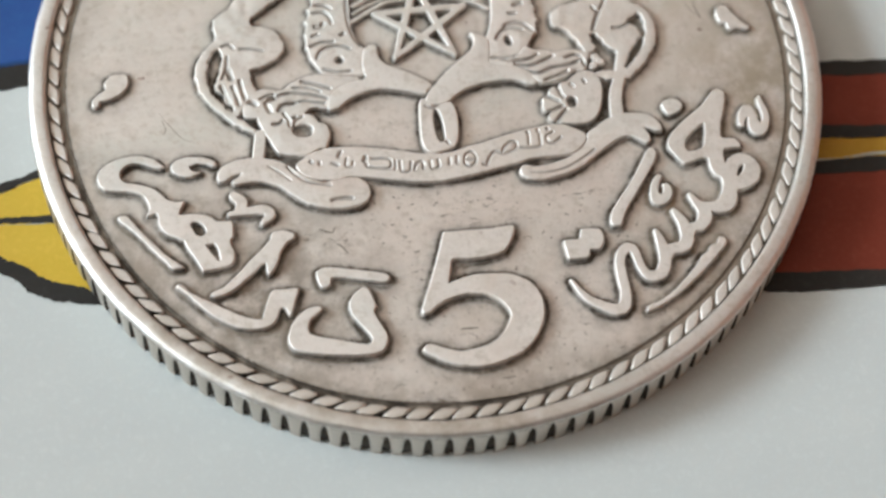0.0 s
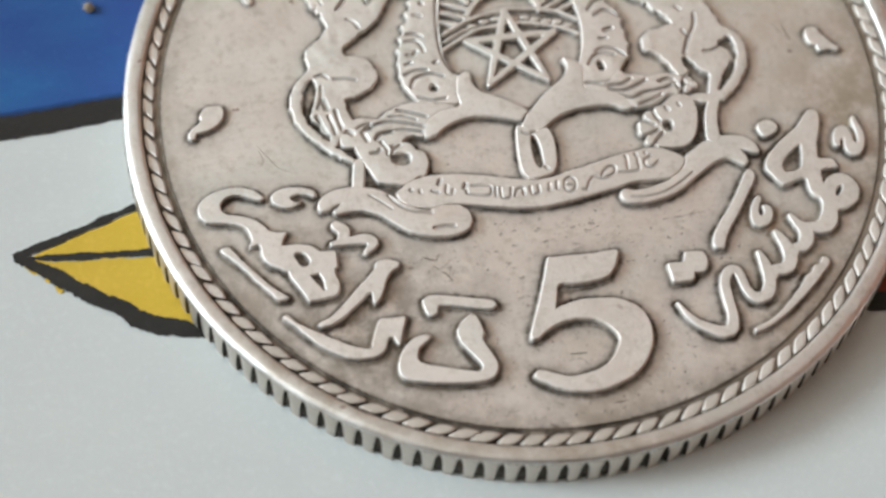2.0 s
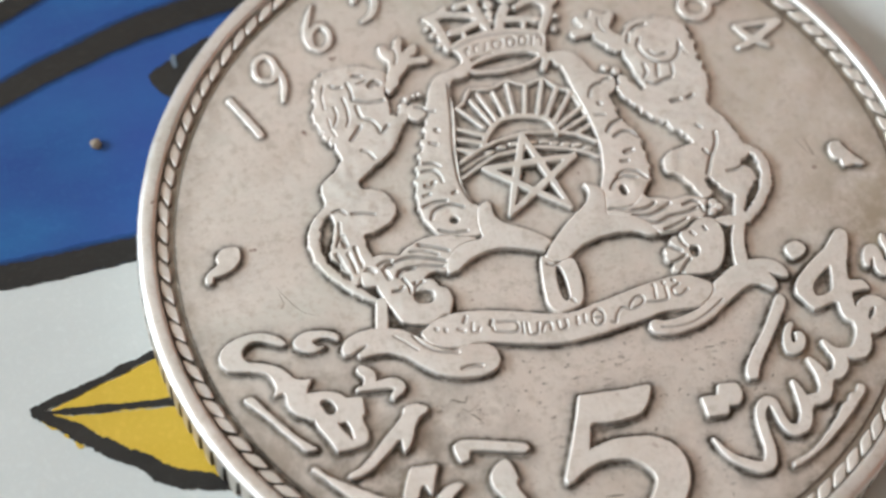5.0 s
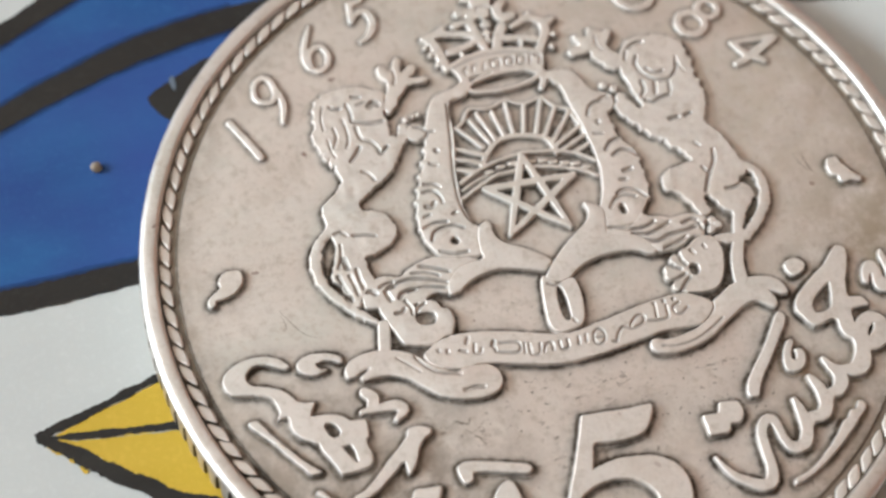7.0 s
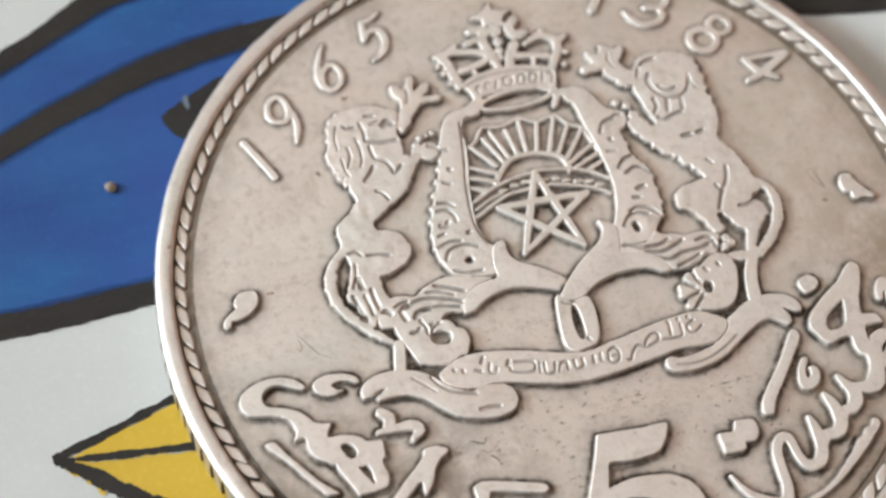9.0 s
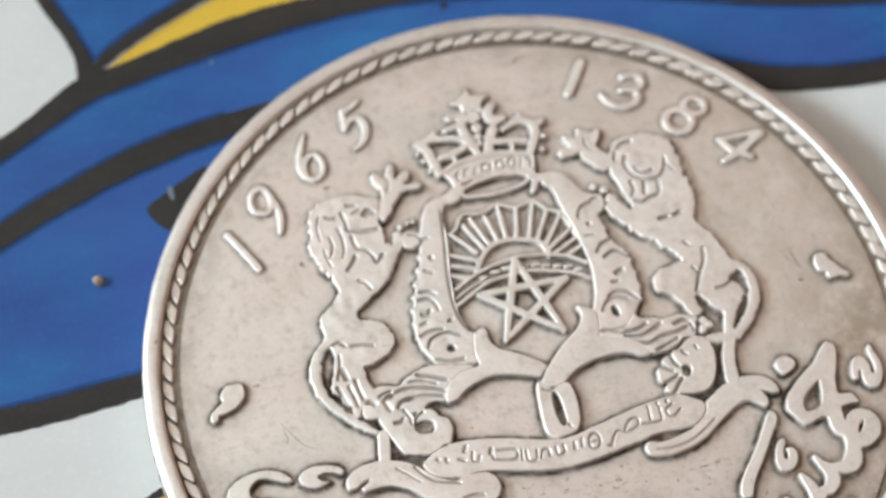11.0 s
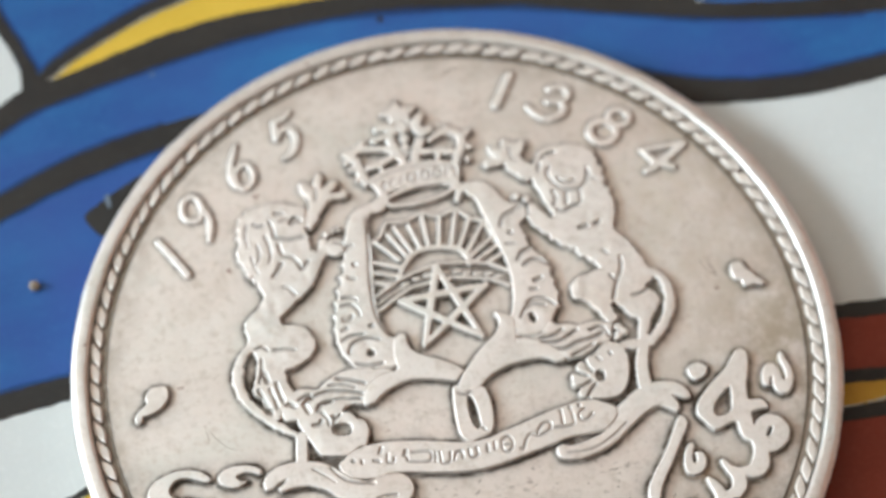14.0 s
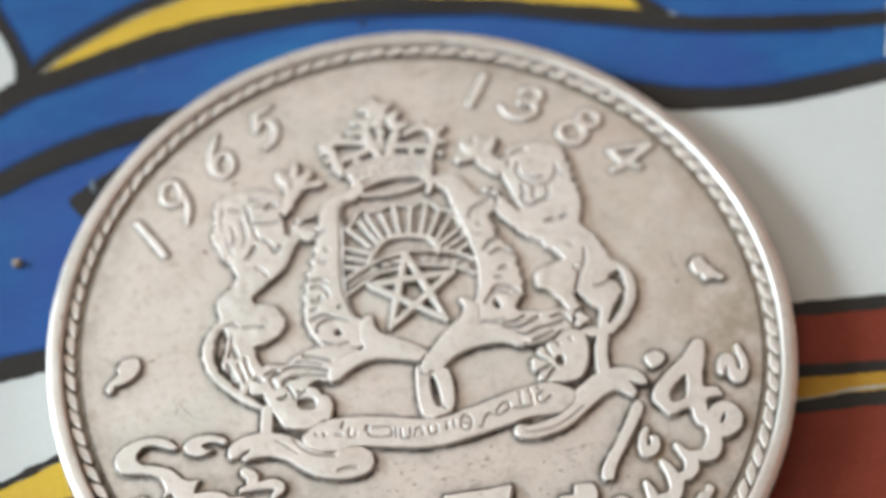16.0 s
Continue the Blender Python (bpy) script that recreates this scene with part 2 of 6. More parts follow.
def box(lo, hi, bevel=0.0):
    bm = bmesh.new()
    bmesh.ops.create_cube(bm, size=1)
    for v in bm.verts:
        v.co = Vector(lo[i] + (v.co[i] + 0.5) * (hi[i] - lo[i]) for i in range(3))
    if bevel:
        bmesh.ops.bevel(bm, geom=bm.edges[:], offset=bevel, segments=2, affect='EDGES', profile=0.5)
    return bm


def curve_through(pts, closed=False, n=6):
    """Catmull-Rom through tuples of any length."""
    p = np.array(pts, float)
    if len(p) < 3:
        return p
    q = np.vstack([p[-1:], p, p[:2]]) if closed else np.vstack([2 * p[:1] - p[1:2], p, 2 * p[-1:] - p[-2:-1]])
    out = []
    for i in range(len(q) - 3):
        a, b, c, d = q[i:i + 4]
        for k in range(n):
            t = k / n
            out.append(0.5 * (2 * b + (c - a) * t + (2 * a - 5 * b + 4 * c - d) * t * t + (3 * b - a - 3 * c + d) * t ** 3))
    if not closed:
        out.append(p[-1])
    return np.array(out)


def away_stroke(gx, gy, pts, closed=False):
    """Distance to a brush stroke of changing width: points (x, y, half width)."""
    c = curve_through(pts, closed, 5)
    if closed:
        c = np.vstack([c, c[:1]])
    d = np.full(gx.shape, 1e9)
    if len(c) == 1:
        return np.hypot(gx - c[0, 0], gy - c[0, 1]) - c[0, 2]
    for a, b in zip(c[:-1], c[1:]):
        v = b[:2] - a[:2]
        t = np.clip(((gx - a[0]) * v[0] + (gy - a[1]) * v[1]) / max(v @ v, 1e-9), 0, 1)
        d = np.minimum(d, np.hypot(gx - a[0] - t * v[0], gy - a[1] - t * v[1]) - (a[2] + t * (b[2] - a[2])))
    return d


def away_polygon(gx, gy, pts, rounded=True):
    c = curve_through([p[:2] for p in pts], True, 4) if rounded else np.array([p[:2] for p in pts])
    d = np.full(gx.shape, 1e9)
    inside = np.zeros(gx.shape, bool)
    for a, b in zip(c, np.roll(c, -1, 0)):
        v = b - a
        t = np.clip(((gx - a[0]) * v[0] + (gy - a[1]) * v[1]) / max(v @ v, 1e-9), 0, 1)
        d = np.minimum(d, np.hypot(gx - a[0] - t * v[0], gy - a[1] - t * v[1]))
        if a[1] != b[1]:
            inside ^= ((a[1] > gy) != (b[1] > gy)) & (gx < (b[0] - a[0]) * (gy - a[1]) / (b[1] - a[1]) + a[0])
    return np.where(inside, -d, d)


def away(gx, gy, shape):
    kind, pts = shape
    if kind == "stroke":
        return away_stroke(gx, gy, pts)
    if kind == "loop":
        return away_stroke(gx, gy, pts, True)
    return away_polygon(gx, gy, pts, kind == "form")


def soften(a, sigma):
    r = max(1, int(3 * sigma))
    k = np.exp(-0.5 * (np.arange(-r, r + 1) / max(sigma, 1e-6)) ** 2)
    k /= k.sum()
    a = np.pad(a, r, mode="edge")
    a = np.apply_along_axis(lambda v: np.convolve(v, k, "valid"), 0, a)
    return np.apply_along_axis(lambda v: np.convolve(v, k, "valid"), 1, a)


TOP = 1.73         # mm: the top of the relief over the card
FIELD = TOP - 0.265
GRID = 0.028       # mm between the points of the relief
FGRID = 0.05       # mm between the points of the field
FN = int(28 / FGRID) + 1
FX, FY = np.meshgrid(-14 + FGRID * np.arange(FN), -14 + FGRID * np.arange(FN), indexing="ij")
FREE = np.full(FX.shape, 9.0)
FILM = np.zeros(FX.shape)
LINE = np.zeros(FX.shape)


def relief(name, parent, solids, holes=(), grooves=(), h=0.2, shoulder=0.055, dome=0.0, label="", mat=None, worn=0.65, halo=0.2, cut=0.08, strength=1.05, tuft=0.0, swell=0.0, ragged=0.017, grow=0.05):
    """A raised form struck into the coin: the union of solids less the holes, with engraved grooves (points with half widths),
    rising h mm over the field with a rounded shoulder and a softly domed top."""
    h, shoulder = 1.27 * h, 0.7 * shoulder
    pts = np.array([p[:2] for s in solids for p in s[1]])
    rad = max([p[2] for s in solids for p in s[1] if len(p) > 2] + [0.1])
    lo, hi = pts.min(0) - rad - 0.25, pts.max(0) + rad + 0.25
    nx, ny = (np.ceil((hi - lo) / GRID).astype(int) + 1)
    gx, gy = np.meshgrid(lo[0] + GRID * np.arange(nx), lo[1] + GRID * np.arange(ny), indexing="ij")
    d = np.full(gx.shape, 1e9)
    for s in solids:
        d = np.minimum(d, away(gx, gy, s))
    for s in holes:
        d = np.maximum(d, -away(gx, gy, s))
    d = d - grow
    near = d < 0.3
    rough_edge = np.zeros(gx.shape)
    rough_edge[near] = [noise.noise(Vector((x * 8.0, y * 8.0, 5.0))) + 0.8 * noise.noise(Vector((x * 3.1, y * 3.1, 8.0))) for x, y in zip(gx[near], gy[near])]
    d = d + ragged * rough_edge
    if tuft or swell:
        tangle = np.array([[noise.noise(Vector((x * 3.6, y * 3.6, 2.0))) for y in gy[0]] for x in gx[:, 0]])
        d = d + tuft * tangle
    u = np.clip(-d / shoulder, 0, 1)
    z = h * (1 - (1 - u) ** 1.7) ** 0.8
    if dome:
        z = z + 0.5 * dome * (1 - np.exp(-np.clip(-d - shoulder * 0.5, 0, 9) / 0.35))
    if swell:
        z = z + np.where(d < 0, swell * soften(tangle, 4), 0)
    z = z + np.where(d < 0, 0.004 * rough_edge, 0)
    for s in grooves:
        gd = away(gx, gy, s)
        z = z - np.where(d < 0, cut * np.exp(-np.clip(gd + 0.02, 0, 9) ** 2 / 0.0018), 0)
    # flanks and grooves are coloured dark: toning and painted shade in one
    film = 0.95 * np.clip(1.15 - z / (0.8 * h), 0, 1)
    for s in grooves:
        film = np.maximum(film, min(0.52, 7 * cut) * np.exp(-np.clip(away(gx, gy, s) + 0.015, 0, 9) ** 2 / 0.0038))
    z = soften(np.clip(z, -0.05, 9), 0.8 * worn)
    z = np.where(d > 0, np.minimum(z, 0.02) - 0.9 * d, z) + 0.004
    keep = d < 0.05
    cell = keep[:-1, :-1] | keep[1:, :-1] | keep[:-1, 1:] | keep[1:, 1:]
    idx = np.full(gx.shape, -1)
    used = np.zeros(gx.shape, bool)
    for a in (0, 1):
        for b in (0, 1):
            used[a:nx - 1 + a, b:ny - 1 + b] |= cell
    idx[used] = np.arange(used.sum())
    verts = np.stack([gx[used], gy[used], z[used] + FIELD], 1) * MM
    i, j = np.nonzero(cell)
    faces = np.stack([idx[i, j], idx[i + 1, j], idx[i + 1, j + 1], idx[i, j + 1]], 1)
    ob = mesh_object(name, verts.tolist(), faces.tolist(), mat or SILVER_HIGH, parent, label)
    ob.data.attributes.new("oxide_shade", 'FLOAT', 'POINT').data.foreach_set("value", film[used].astype(np.float32))
    # what the forms leave free of the field
    k0 = np.clip(((lo - 0.5 + 14) / FGRID).astype(int), 0, FN - 1)
    k1 = np.clip(((hi + 0.5 + 14) / FGRID).astype(int) + 1, 0, FN)
    sub = (slice(k0[0], k1[0]), slice(k0[1], k1[1]))
    fd = np.full(FX[sub].shape, 1e9)
    for s in solids:
        fd = np.minimum(fd, away(FX[sub], FY[sub], s))
    for s in holes:
        fd = np.maximum(fd, -away(FX[sub], FY[sub], s))
    fd = fd - grow
    FREE[sub] = np.minimum(FREE[sub], fd)
    # dark line and halo round the foot: oxide plus painted contact shade
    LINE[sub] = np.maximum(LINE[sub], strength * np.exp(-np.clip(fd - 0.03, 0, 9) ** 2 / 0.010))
    FILM[sub] = np.maximum(FILM[sub], np.minimum(1, strength * (0.45 * np.exp(-np.clip(fd, 0, 9) / halo))))
    return ob


def field_mesh(parent):
    """The field between the raised forms: it rises to them in a small fillet; oxide and shade are painted in at their
    feet and by the border.
    """
    r = np.hypot(FX, FY)
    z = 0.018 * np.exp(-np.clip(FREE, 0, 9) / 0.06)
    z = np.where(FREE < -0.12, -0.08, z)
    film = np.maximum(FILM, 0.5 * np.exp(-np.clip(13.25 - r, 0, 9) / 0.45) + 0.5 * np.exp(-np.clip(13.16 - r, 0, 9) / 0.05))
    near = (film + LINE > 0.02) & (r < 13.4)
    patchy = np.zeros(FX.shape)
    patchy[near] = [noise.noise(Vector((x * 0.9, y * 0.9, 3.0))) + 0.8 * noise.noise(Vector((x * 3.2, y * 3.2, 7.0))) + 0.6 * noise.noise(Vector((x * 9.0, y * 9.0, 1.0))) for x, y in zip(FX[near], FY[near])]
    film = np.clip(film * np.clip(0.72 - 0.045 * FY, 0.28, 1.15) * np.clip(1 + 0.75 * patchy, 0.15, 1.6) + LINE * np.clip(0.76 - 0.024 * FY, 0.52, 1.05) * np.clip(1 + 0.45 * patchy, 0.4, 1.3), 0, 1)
    # grime and enclosed shade are painted into the narrow pockets between raised forms
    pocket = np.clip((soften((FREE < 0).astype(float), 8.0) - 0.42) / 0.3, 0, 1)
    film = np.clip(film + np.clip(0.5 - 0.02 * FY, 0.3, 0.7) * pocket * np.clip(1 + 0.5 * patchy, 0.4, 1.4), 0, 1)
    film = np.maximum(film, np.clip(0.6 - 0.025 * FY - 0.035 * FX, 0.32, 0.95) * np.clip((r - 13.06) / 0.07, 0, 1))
    keep = (r < 13.14) & (FREE > -0.25)
    cell = keep[:-1, :-1] & keep[1:, :-1] & keep[:-1, 1:] & keep[1:, 1:]
    idx = np.full(FX.shape, -1)
    used = np.zeros(FX.shape, bool)
    for a in (0, 1):
        for b in (0, 1):
            used[a:FN - 1 + a, b:FN - 1 + b] |= cell
    idx[used] = np.arange(used.sum())
    i, j = np.nonzero(cell)
    faces = np.stack([idx[i, j], idx[i + 1, j], idx[i + 1, j + 1], idx[i, j + 1]], 1)
    verts = np.stack([FX[used], FY[used], z[used] + FIELD], 1) * MM
    ob = mesh_object("field", verts.tolist(), faces.tolist(), FIELD_SILVER, parent, "satin grey field with brown tone and fine scratches")
    ob.data.attributes.new("oxide_shade", 'FLOAT', 'POINT').data.foreach_set("value", film[used].astype(np.float32))
    return ob


def flat_patch(name, pts, mat, parent, level, closed=True, rough=0.05, label="", seed=0, rounded=True, wide=(0, 0)):
    """A printed area or line on the card: points in mm; a line has half widths. level: layer of ink. rough: ragged edge in mm.
    wide: what a line is wider by on its left and right, as it runs."""
    def ragged(x, y):
        v = noise.noise_vector(Vector((x * 1.3, y * 1.3, seed))) + noise.noise_vector(Vector((x * 6.0, y * 6.0, seed + 9.0))) * 0.6 + noise.noise_vector(Vector((x * 19.0, y * 19.0, seed + 5.0))) * 0.25
        return x + v[0] * rough, y + v[1] * rough
    z = (level + 0.06 * seed) * 0.012 * MM
    if closed:
        c = curve_through([p[:2] for p in pts], True, 10) if rounded else np.array([p[:2] for p in pts])
        dense = []
        for a, b in zip(c, np.roll(c, -1, 0)):
            k = max(1, int(np.hypot(*(b - a)) / 0.06))
            dense += [a + (b - a) * i / k for i in range(k)]
        verts = [(*(MM * v for v in ragged(*p)), z) for p in dense]
        bm = bmesh.new()
        f = bm.faces.new([bm.verts.new(v) for v in verts])
        bmesh.ops.triangulate(bm, faces=[f])
        ob = part(name, bm, mat, parent, label)
    else:
        c = curve_through(pts, False, 24)
        dense = []
        for a, b in zip(c[:-1], c[1:]):
            k = max(1, int(np.hypot(*(b - a)[:2]) / 0.045))
            dense += [a + (b - a) * i / k for i in range(k)]
        dense.append(c[-1])
        dense = np.array(dense)
        tan = np.gradient(dense[:, :2], axis=0)
        tan /= np.linalg.norm(tan, axis=1, keepdims=True) + 1e-9
        nor = np.stack([-tan[:, 1], tan[:, 0]], 1)
        verts, faces = [], []
        for p, n_ in zip(dense, nor):
            for s in (-1, 1):
                w = p[2] + (wide[0] if s > 0 else wide[1])
                x, y = p[0] + s * n_[0] * w, p[1] + s * n_[1] * w
                off = rough * (noise.noise(Vector((x * 1.3, y * 1.3, seed))) + 0.6 * noise.noise(Vector((x * 6.0, y * 6.0, seed + 9.0))) + 0.3 * noise.noise(Vector((x * 15.0, y * 15.0, seed + 5.0))))
                off = s * max(-0.6 * p[2], min(off, 0.25))
                verts.append(((x + n_[0] * off) * MM, (y + n_[1] * off) * MM, z))
        for k in range(len(dense) - 1):
            faces.append((2 * k, 2 * k + 2, 2 * k + 3, 2 * k + 1))
        ob = mesh_object(name, verts, faces, mat, parent, label, smooth=False)
    for poly in ob.data.polygons:
        if poly.normal.z < 0:
            poly.flip()
    return ob


# ---- the room that closes the place: unseen, its colours set to shape reflections and bounce ----
X0, X1, Y0, Y1, Z0, Z1 = -1.5, 1.7, -2.2, 2.2, -0.75, 1.75
TH = 0.12


def structure(name, bm, mat, label, category):
    return tagged(part(name, bm, mat, None), label, category, kind="structure")


structure("floor", box((X0, Y0, Z0 - TH), (X1, Y1, Z0)), FLOOR, "plain pale brown room floor under the table", "floor")
structure("ceiling", box((X0, Y0, Z1), (X1, Y1, Z1 + TH)), CEILING, "plain cream painted ceiling", "ceiling")
structure("wall_north", box((X0, Y1, Z0), (X1, Y1 + TH, Z1)), WALL, "plain warm white plaster wall", "wall")
# south and east walls are added out of view to tint the coin's light
structure("wall_south", box((X0, Y0 - TH, Z0), (X1, Y0, Z1)), DARKWALL, "unseen room wall, brown to darken the coin's reflections", "wall")
structure("wall_east", box((X1, Y0 - TH, Z0), (X1 + TH, Y1 + TH, Z1)), CLAY, "unseen room wall, terracotta for warm bounce on the coin", "wall")
WY0, WY1, WZ0, WZ1 = -0.5, 1.2, 0.15, 1.45
bm = bmesh.new()
for lo, hi in (((X0 - TH, Y0, Z0), (X0, WY0, Z1)), ((X0 - TH, WY1, Z0), (X0, Y1, Z1)),
               ((X0 - TH, WY0, Z0), (X0, WY1, WZ0)), ((X0 - TH, WY0, WZ1), (X0, WY1, Z1))):
    tmp = box(lo, hi)
    me = bpy.data.meshes.new("tmp")
    tmp.to_mesh(me)
    tmp.free()
    bm.from_mesh(me)
    bpy.data.meshes.remove(me)
structure("wall_west", bm, WALL, "plain warm white plaster wall with a window opening", "wall")
window = tagged(new("window_1"), "white framed window open to the daylight", "window", kind="structure")
for lo, hi in (((X0 - 0.09, WY0, WZ0), (X0 - 0.04, WY0 + 0.05, WZ1)), ((X0 - 0.09, WY1 - 0.05, WZ0), (X0 - 0.04, WY1, WZ1)),
               ((X0 - 0.09, WY0 + 0.05, WZ0), (X0 - 0.04, WY1 - 0.05, WZ0 + 0.05)), ((X0 - 0.09, WY0 + 0.05, WZ1 - 0.05), (X0 - 0.04, WY1 - 0.05, WZ1))):
    part("window_frame", box(lo, hi, 0.006), WHITE, window)

# ---- the table and the printed card ----
table = tagged(new("table"), "plain brown wooden table under the printed card", "table")
table.location = (0, 0, Z0)
part("tabletop", box((-0.45, -0.35, 0.715), (0.45, 0.55, 0.748), 0.004), WOOD, table)
for sx in (-0.41, 0.36):
    for sy in (-0.31, 0.46):
        part("leg", box((sx, sy, 0.0), (sx + 0.05, sy + 0.05, 0.715), 0.003), WOOD, table)

card = tagged(new("printed_card"), "white card printed in blue, yellow and red with black outlines", "card")
part("sheet", box((-0.11, -0.09, -0.002), (0.12, 0.11, 0.0), 0.0003), CARD, card, "white coated sheet")
# printed areas, then their black outlines
flat_patch("blue_area", [(-20.29, 3.29), (-19.11, 2.63), (-16.95, 2.66), (-14.45, 2.71)] + [(-9.61, 4.35), (-2.87, 6.09), (4.43, 7.3), (12.19, 9.88), (15.78, 8.95), (21.89, 8.75), (23.1, 11.87), (16.05, 13.26), (10.39, 15.02), (4.68, 16.65), (-0.06, 17.3), (-4.92, 17.27), (-9.87, 16.44), (-12.98, 16.14), (-15.77, 14.82), (-18.72, 13.58), (-21.42, 8.9)], BLUE, card, 1, label="blue printed area", rounded=False)
flat_patch("blue_area", [(-15.17, 22.67), (-14.27, 19.55), (-13.58, 16.71), (-10.43, 18.41), (-6.24, 20.06), (-4.67, 20.53), (-8.56, 23.03), (-13.22, 24.23)], BLUE, card, 1, label="blue printed area", rounded=False)
flat_patch("blue_area", [(12.82, 14.83), (14.9, 13.56), (18.4, 12.8), (23.21, 12.13), (23.93, 14.01), (16.94, 15.82), (13.64, 15.79)], BLUE, card, 1, label="blue printed area", rounded=False)
flat_patch("yellow_area", [(-13.07, 16.55), (-11.57, 17.44), (-9.47, 18.45), (-7.38, 19.25), (-5.79, 19.89), (-2.72, 20.47), (5.29, 18.84), (12.4, 16.9), (12.62, 15.4), (12.9, 14.2), (8.09, 15.62), (4.66, 16.59), (1.4, 17.27), (-1.49, 17.44), (-4.38, 17.5), (-6.82, 17.33), (-9.79, 16.84), (-11.77, 16.37)], YELLOW, card, 2, label="yellow printed stripe", rounded=False)
flat_patch("yellow_area", [(-18.31, -2.89), (-16.15, -2.18), (-14.28, -1.63), (-11.93, -3.32), (-12.37, -7.18), (-13.06, -6.62), (-14.86, -5.63), (-16.44, -4.35)], YELLOW, card, 2, label="yellow printed point", rounded=False)
flat_patch("red_area", [(12.34, -0.6), (14.87, -1.09), (20.26, -1.72), (19.43, -4.6), (14.15, -3.91), (11.63, -3.6)], RED, card, 1, label="brick red printed band", rounded=False)
flat_patch("red_area", [(11.33, -4.89), (13.82, -5.25), (19.04, -5.95), (17.73, -10.49), (12.63, -9.9), (9.6, -9.53)], RED, card, 1, label="brick red printed band", rounded=False)
flat_patch("yellow_area", [(11.62, -3.65), (14.11, -4.08), (19.4, -4.71), (19.09, -5.77), (13.86, -5.08), (11.35, -4.77)], OCHRE, card, 2, label="ochre printed stripe", rounded=False)
# outlines
flat_patch("black_outline", [(12.3, -0.77, 0.33), (14.86, -1.13, 0.33), (17.44, -1.42, 0.33), (21.33, -1.87, 0.33)], BLACK, card, 3, False, seed=1)
flat_patch("black_outline", [(11.65, -3.51, 0.27), (14.18, -3.8, 0.27), (16.7, -4.16, 0.27), (20.51, -4.65, 0.28)], BLACK, card, 3, False, seed=2)
flat_patch("black_outline", [(11.3, -4.98, 0.29), (13.8, -5.29, 0.29), (16.34, -5.49, 0.32), (20.12, -5.99, 0.32)], BLACK, card, 3, False, seed=3)
flat_patch("black_outline", [(9.23, -9.36, 0.38), (11.64, -9.71, 0.39), (13.68, -9.92, 0.37), (15.12, -10.04, 0.34), (18.79, -10.49, 0.35)], BLACK, card, 3, False, seed=4)
flat_patch("black_outline", [(-18.9, -2.78, 0.08), (-18.38, -2.68, 0.17), (-17.16, -2.33, 0.17), (-15.71, -1.88, 0.16), (-14.35, -1.46, 0.15), (-11.91, -0.69, 0.15)], BLACK, card, 3, False, rough=0.085, seed=5)
flat_patch("black_outline", [(-18.75, -2.85, 0.12), (-18.03, -2.99, 0.13), (-17.25, -3.09, 0.14), (-15.9, -3.24, 0.15), (-14.14, -3.41, 0.14), (-11.99, -3.66, 0.14)], BLACK, card, 3, False, rough=0.085, seed=6)
flat_patch("black_outline", [(-18.83, -2.82, 0.08), (-18.07, -3.36, 0.25), (-16.83, -4.38, 0.29), (-15.6, -5.31, 0.31), (-14.54, -6.12, 0.34), (-12.88, -6.74, 0.28), (-11.4, -7.26, 0.28)], BLACK, card, 3, False, rough=0.13, seed=7)
flat_patch("black_outline", [(-21.68, 2.6, 0.48), (-19.12, 2.56, 0.48), (-16.96, 2.61, 0.49), (-14.44, 2.76, 0.47), (-11.88, 3, 0.45)], BLACK, card, 3, False, rough=0.085, seed=8)
flat_patch("black_outline", [(-20.9, 8.95, 0.45), (-18.74, 9.93, 0.45), (-17.1, 10.66, 0.49), (-15.46, 11.27, 0.5), (-13.8, 11.85, 0.52), (-12.15, 12.29, 0.54), (-10.5, 12.62, 0.52), (-8.85, 12.84, 0.52), (-6.5, 13.1, 0.48)], BLACK, card, 3, False, seed=9)
flat_patch("black_blot", [(-12.77, 9.81), (-12.5, 10.14), (-11.85, 10.48), (-11.14, 10.87), (-10.22, 11.19), (-10.01, 10.57), (-11.59, 8.61), (-12.15, 8.84), (-12.51, 9.22)], BLACK, card, 3, True, seed=10)
flat_patch("black_outline", [(-20.2, 12.75, 0.46), (-18.2, 13.7, 0.44), (-17.2, 14.14, 0.42), (-16.3, 14.6, 0.44), (-15.2, 15.22, 0.5), (-14.2, 15.75, 0.57), (-12.2, 16.14, 0.54), (-10.94, 16.42, 0.58), (-9.31, 16.75, 0.63), (-7.88, 17.02, 0.68), (-6.44, 17.2, 0.66), (-5.2, 17.31, 0.62), (-1.51, 17.33, 0.53), (1.37, 17.12, 0.5), (4.6, 16.42, 0.44), (6.48, 16.02, 0.4), (8.63, 15.3, 0.43), (12.26, 14.15, 0.48), (14.34, 13.43, 0.39), (17.2, 12.76, 0.42), (20.7, 12.2, 0.42), (25.52, 11.54, 0.42)], BLACK, card, 3, False, seed=11)
flat_patch("black_outline", [(-15.85, 23.6, 0.3), (-15.4, 21.95, 0.29), (-14.86, 20.05, 0.27), (-14.32, 18.6, 0.25), (-14.04, 17.66, 0.26), (-13.9, 16.9, 0.34), (-13.86, 16.3, 0.45)], BLACK, card, 3, False, seed=12)
flat_patch("black_outline", [(-13.6, 16.45, 0.25), (-13.2, 16.85, 0.24), (-12.4, 17.36, 0.28), (-10.64, 18.22, 0.31), (-8.78, 18.94, 0.32), (-7.09, 19.42, 0.32), (-5.0, 20.02, 0.3), (-1.7, 20.75, 0.3)], BLACK, card, 3, False, seed=13)
flat_patch("black_outline", [(12.55, 15.95, 0.27), (12.72, 15.35, 0.29), (12.98, 14.75, 0.33), (13.7, 13.9, 0.34)], BLACK, card, 3, False, seed=14)
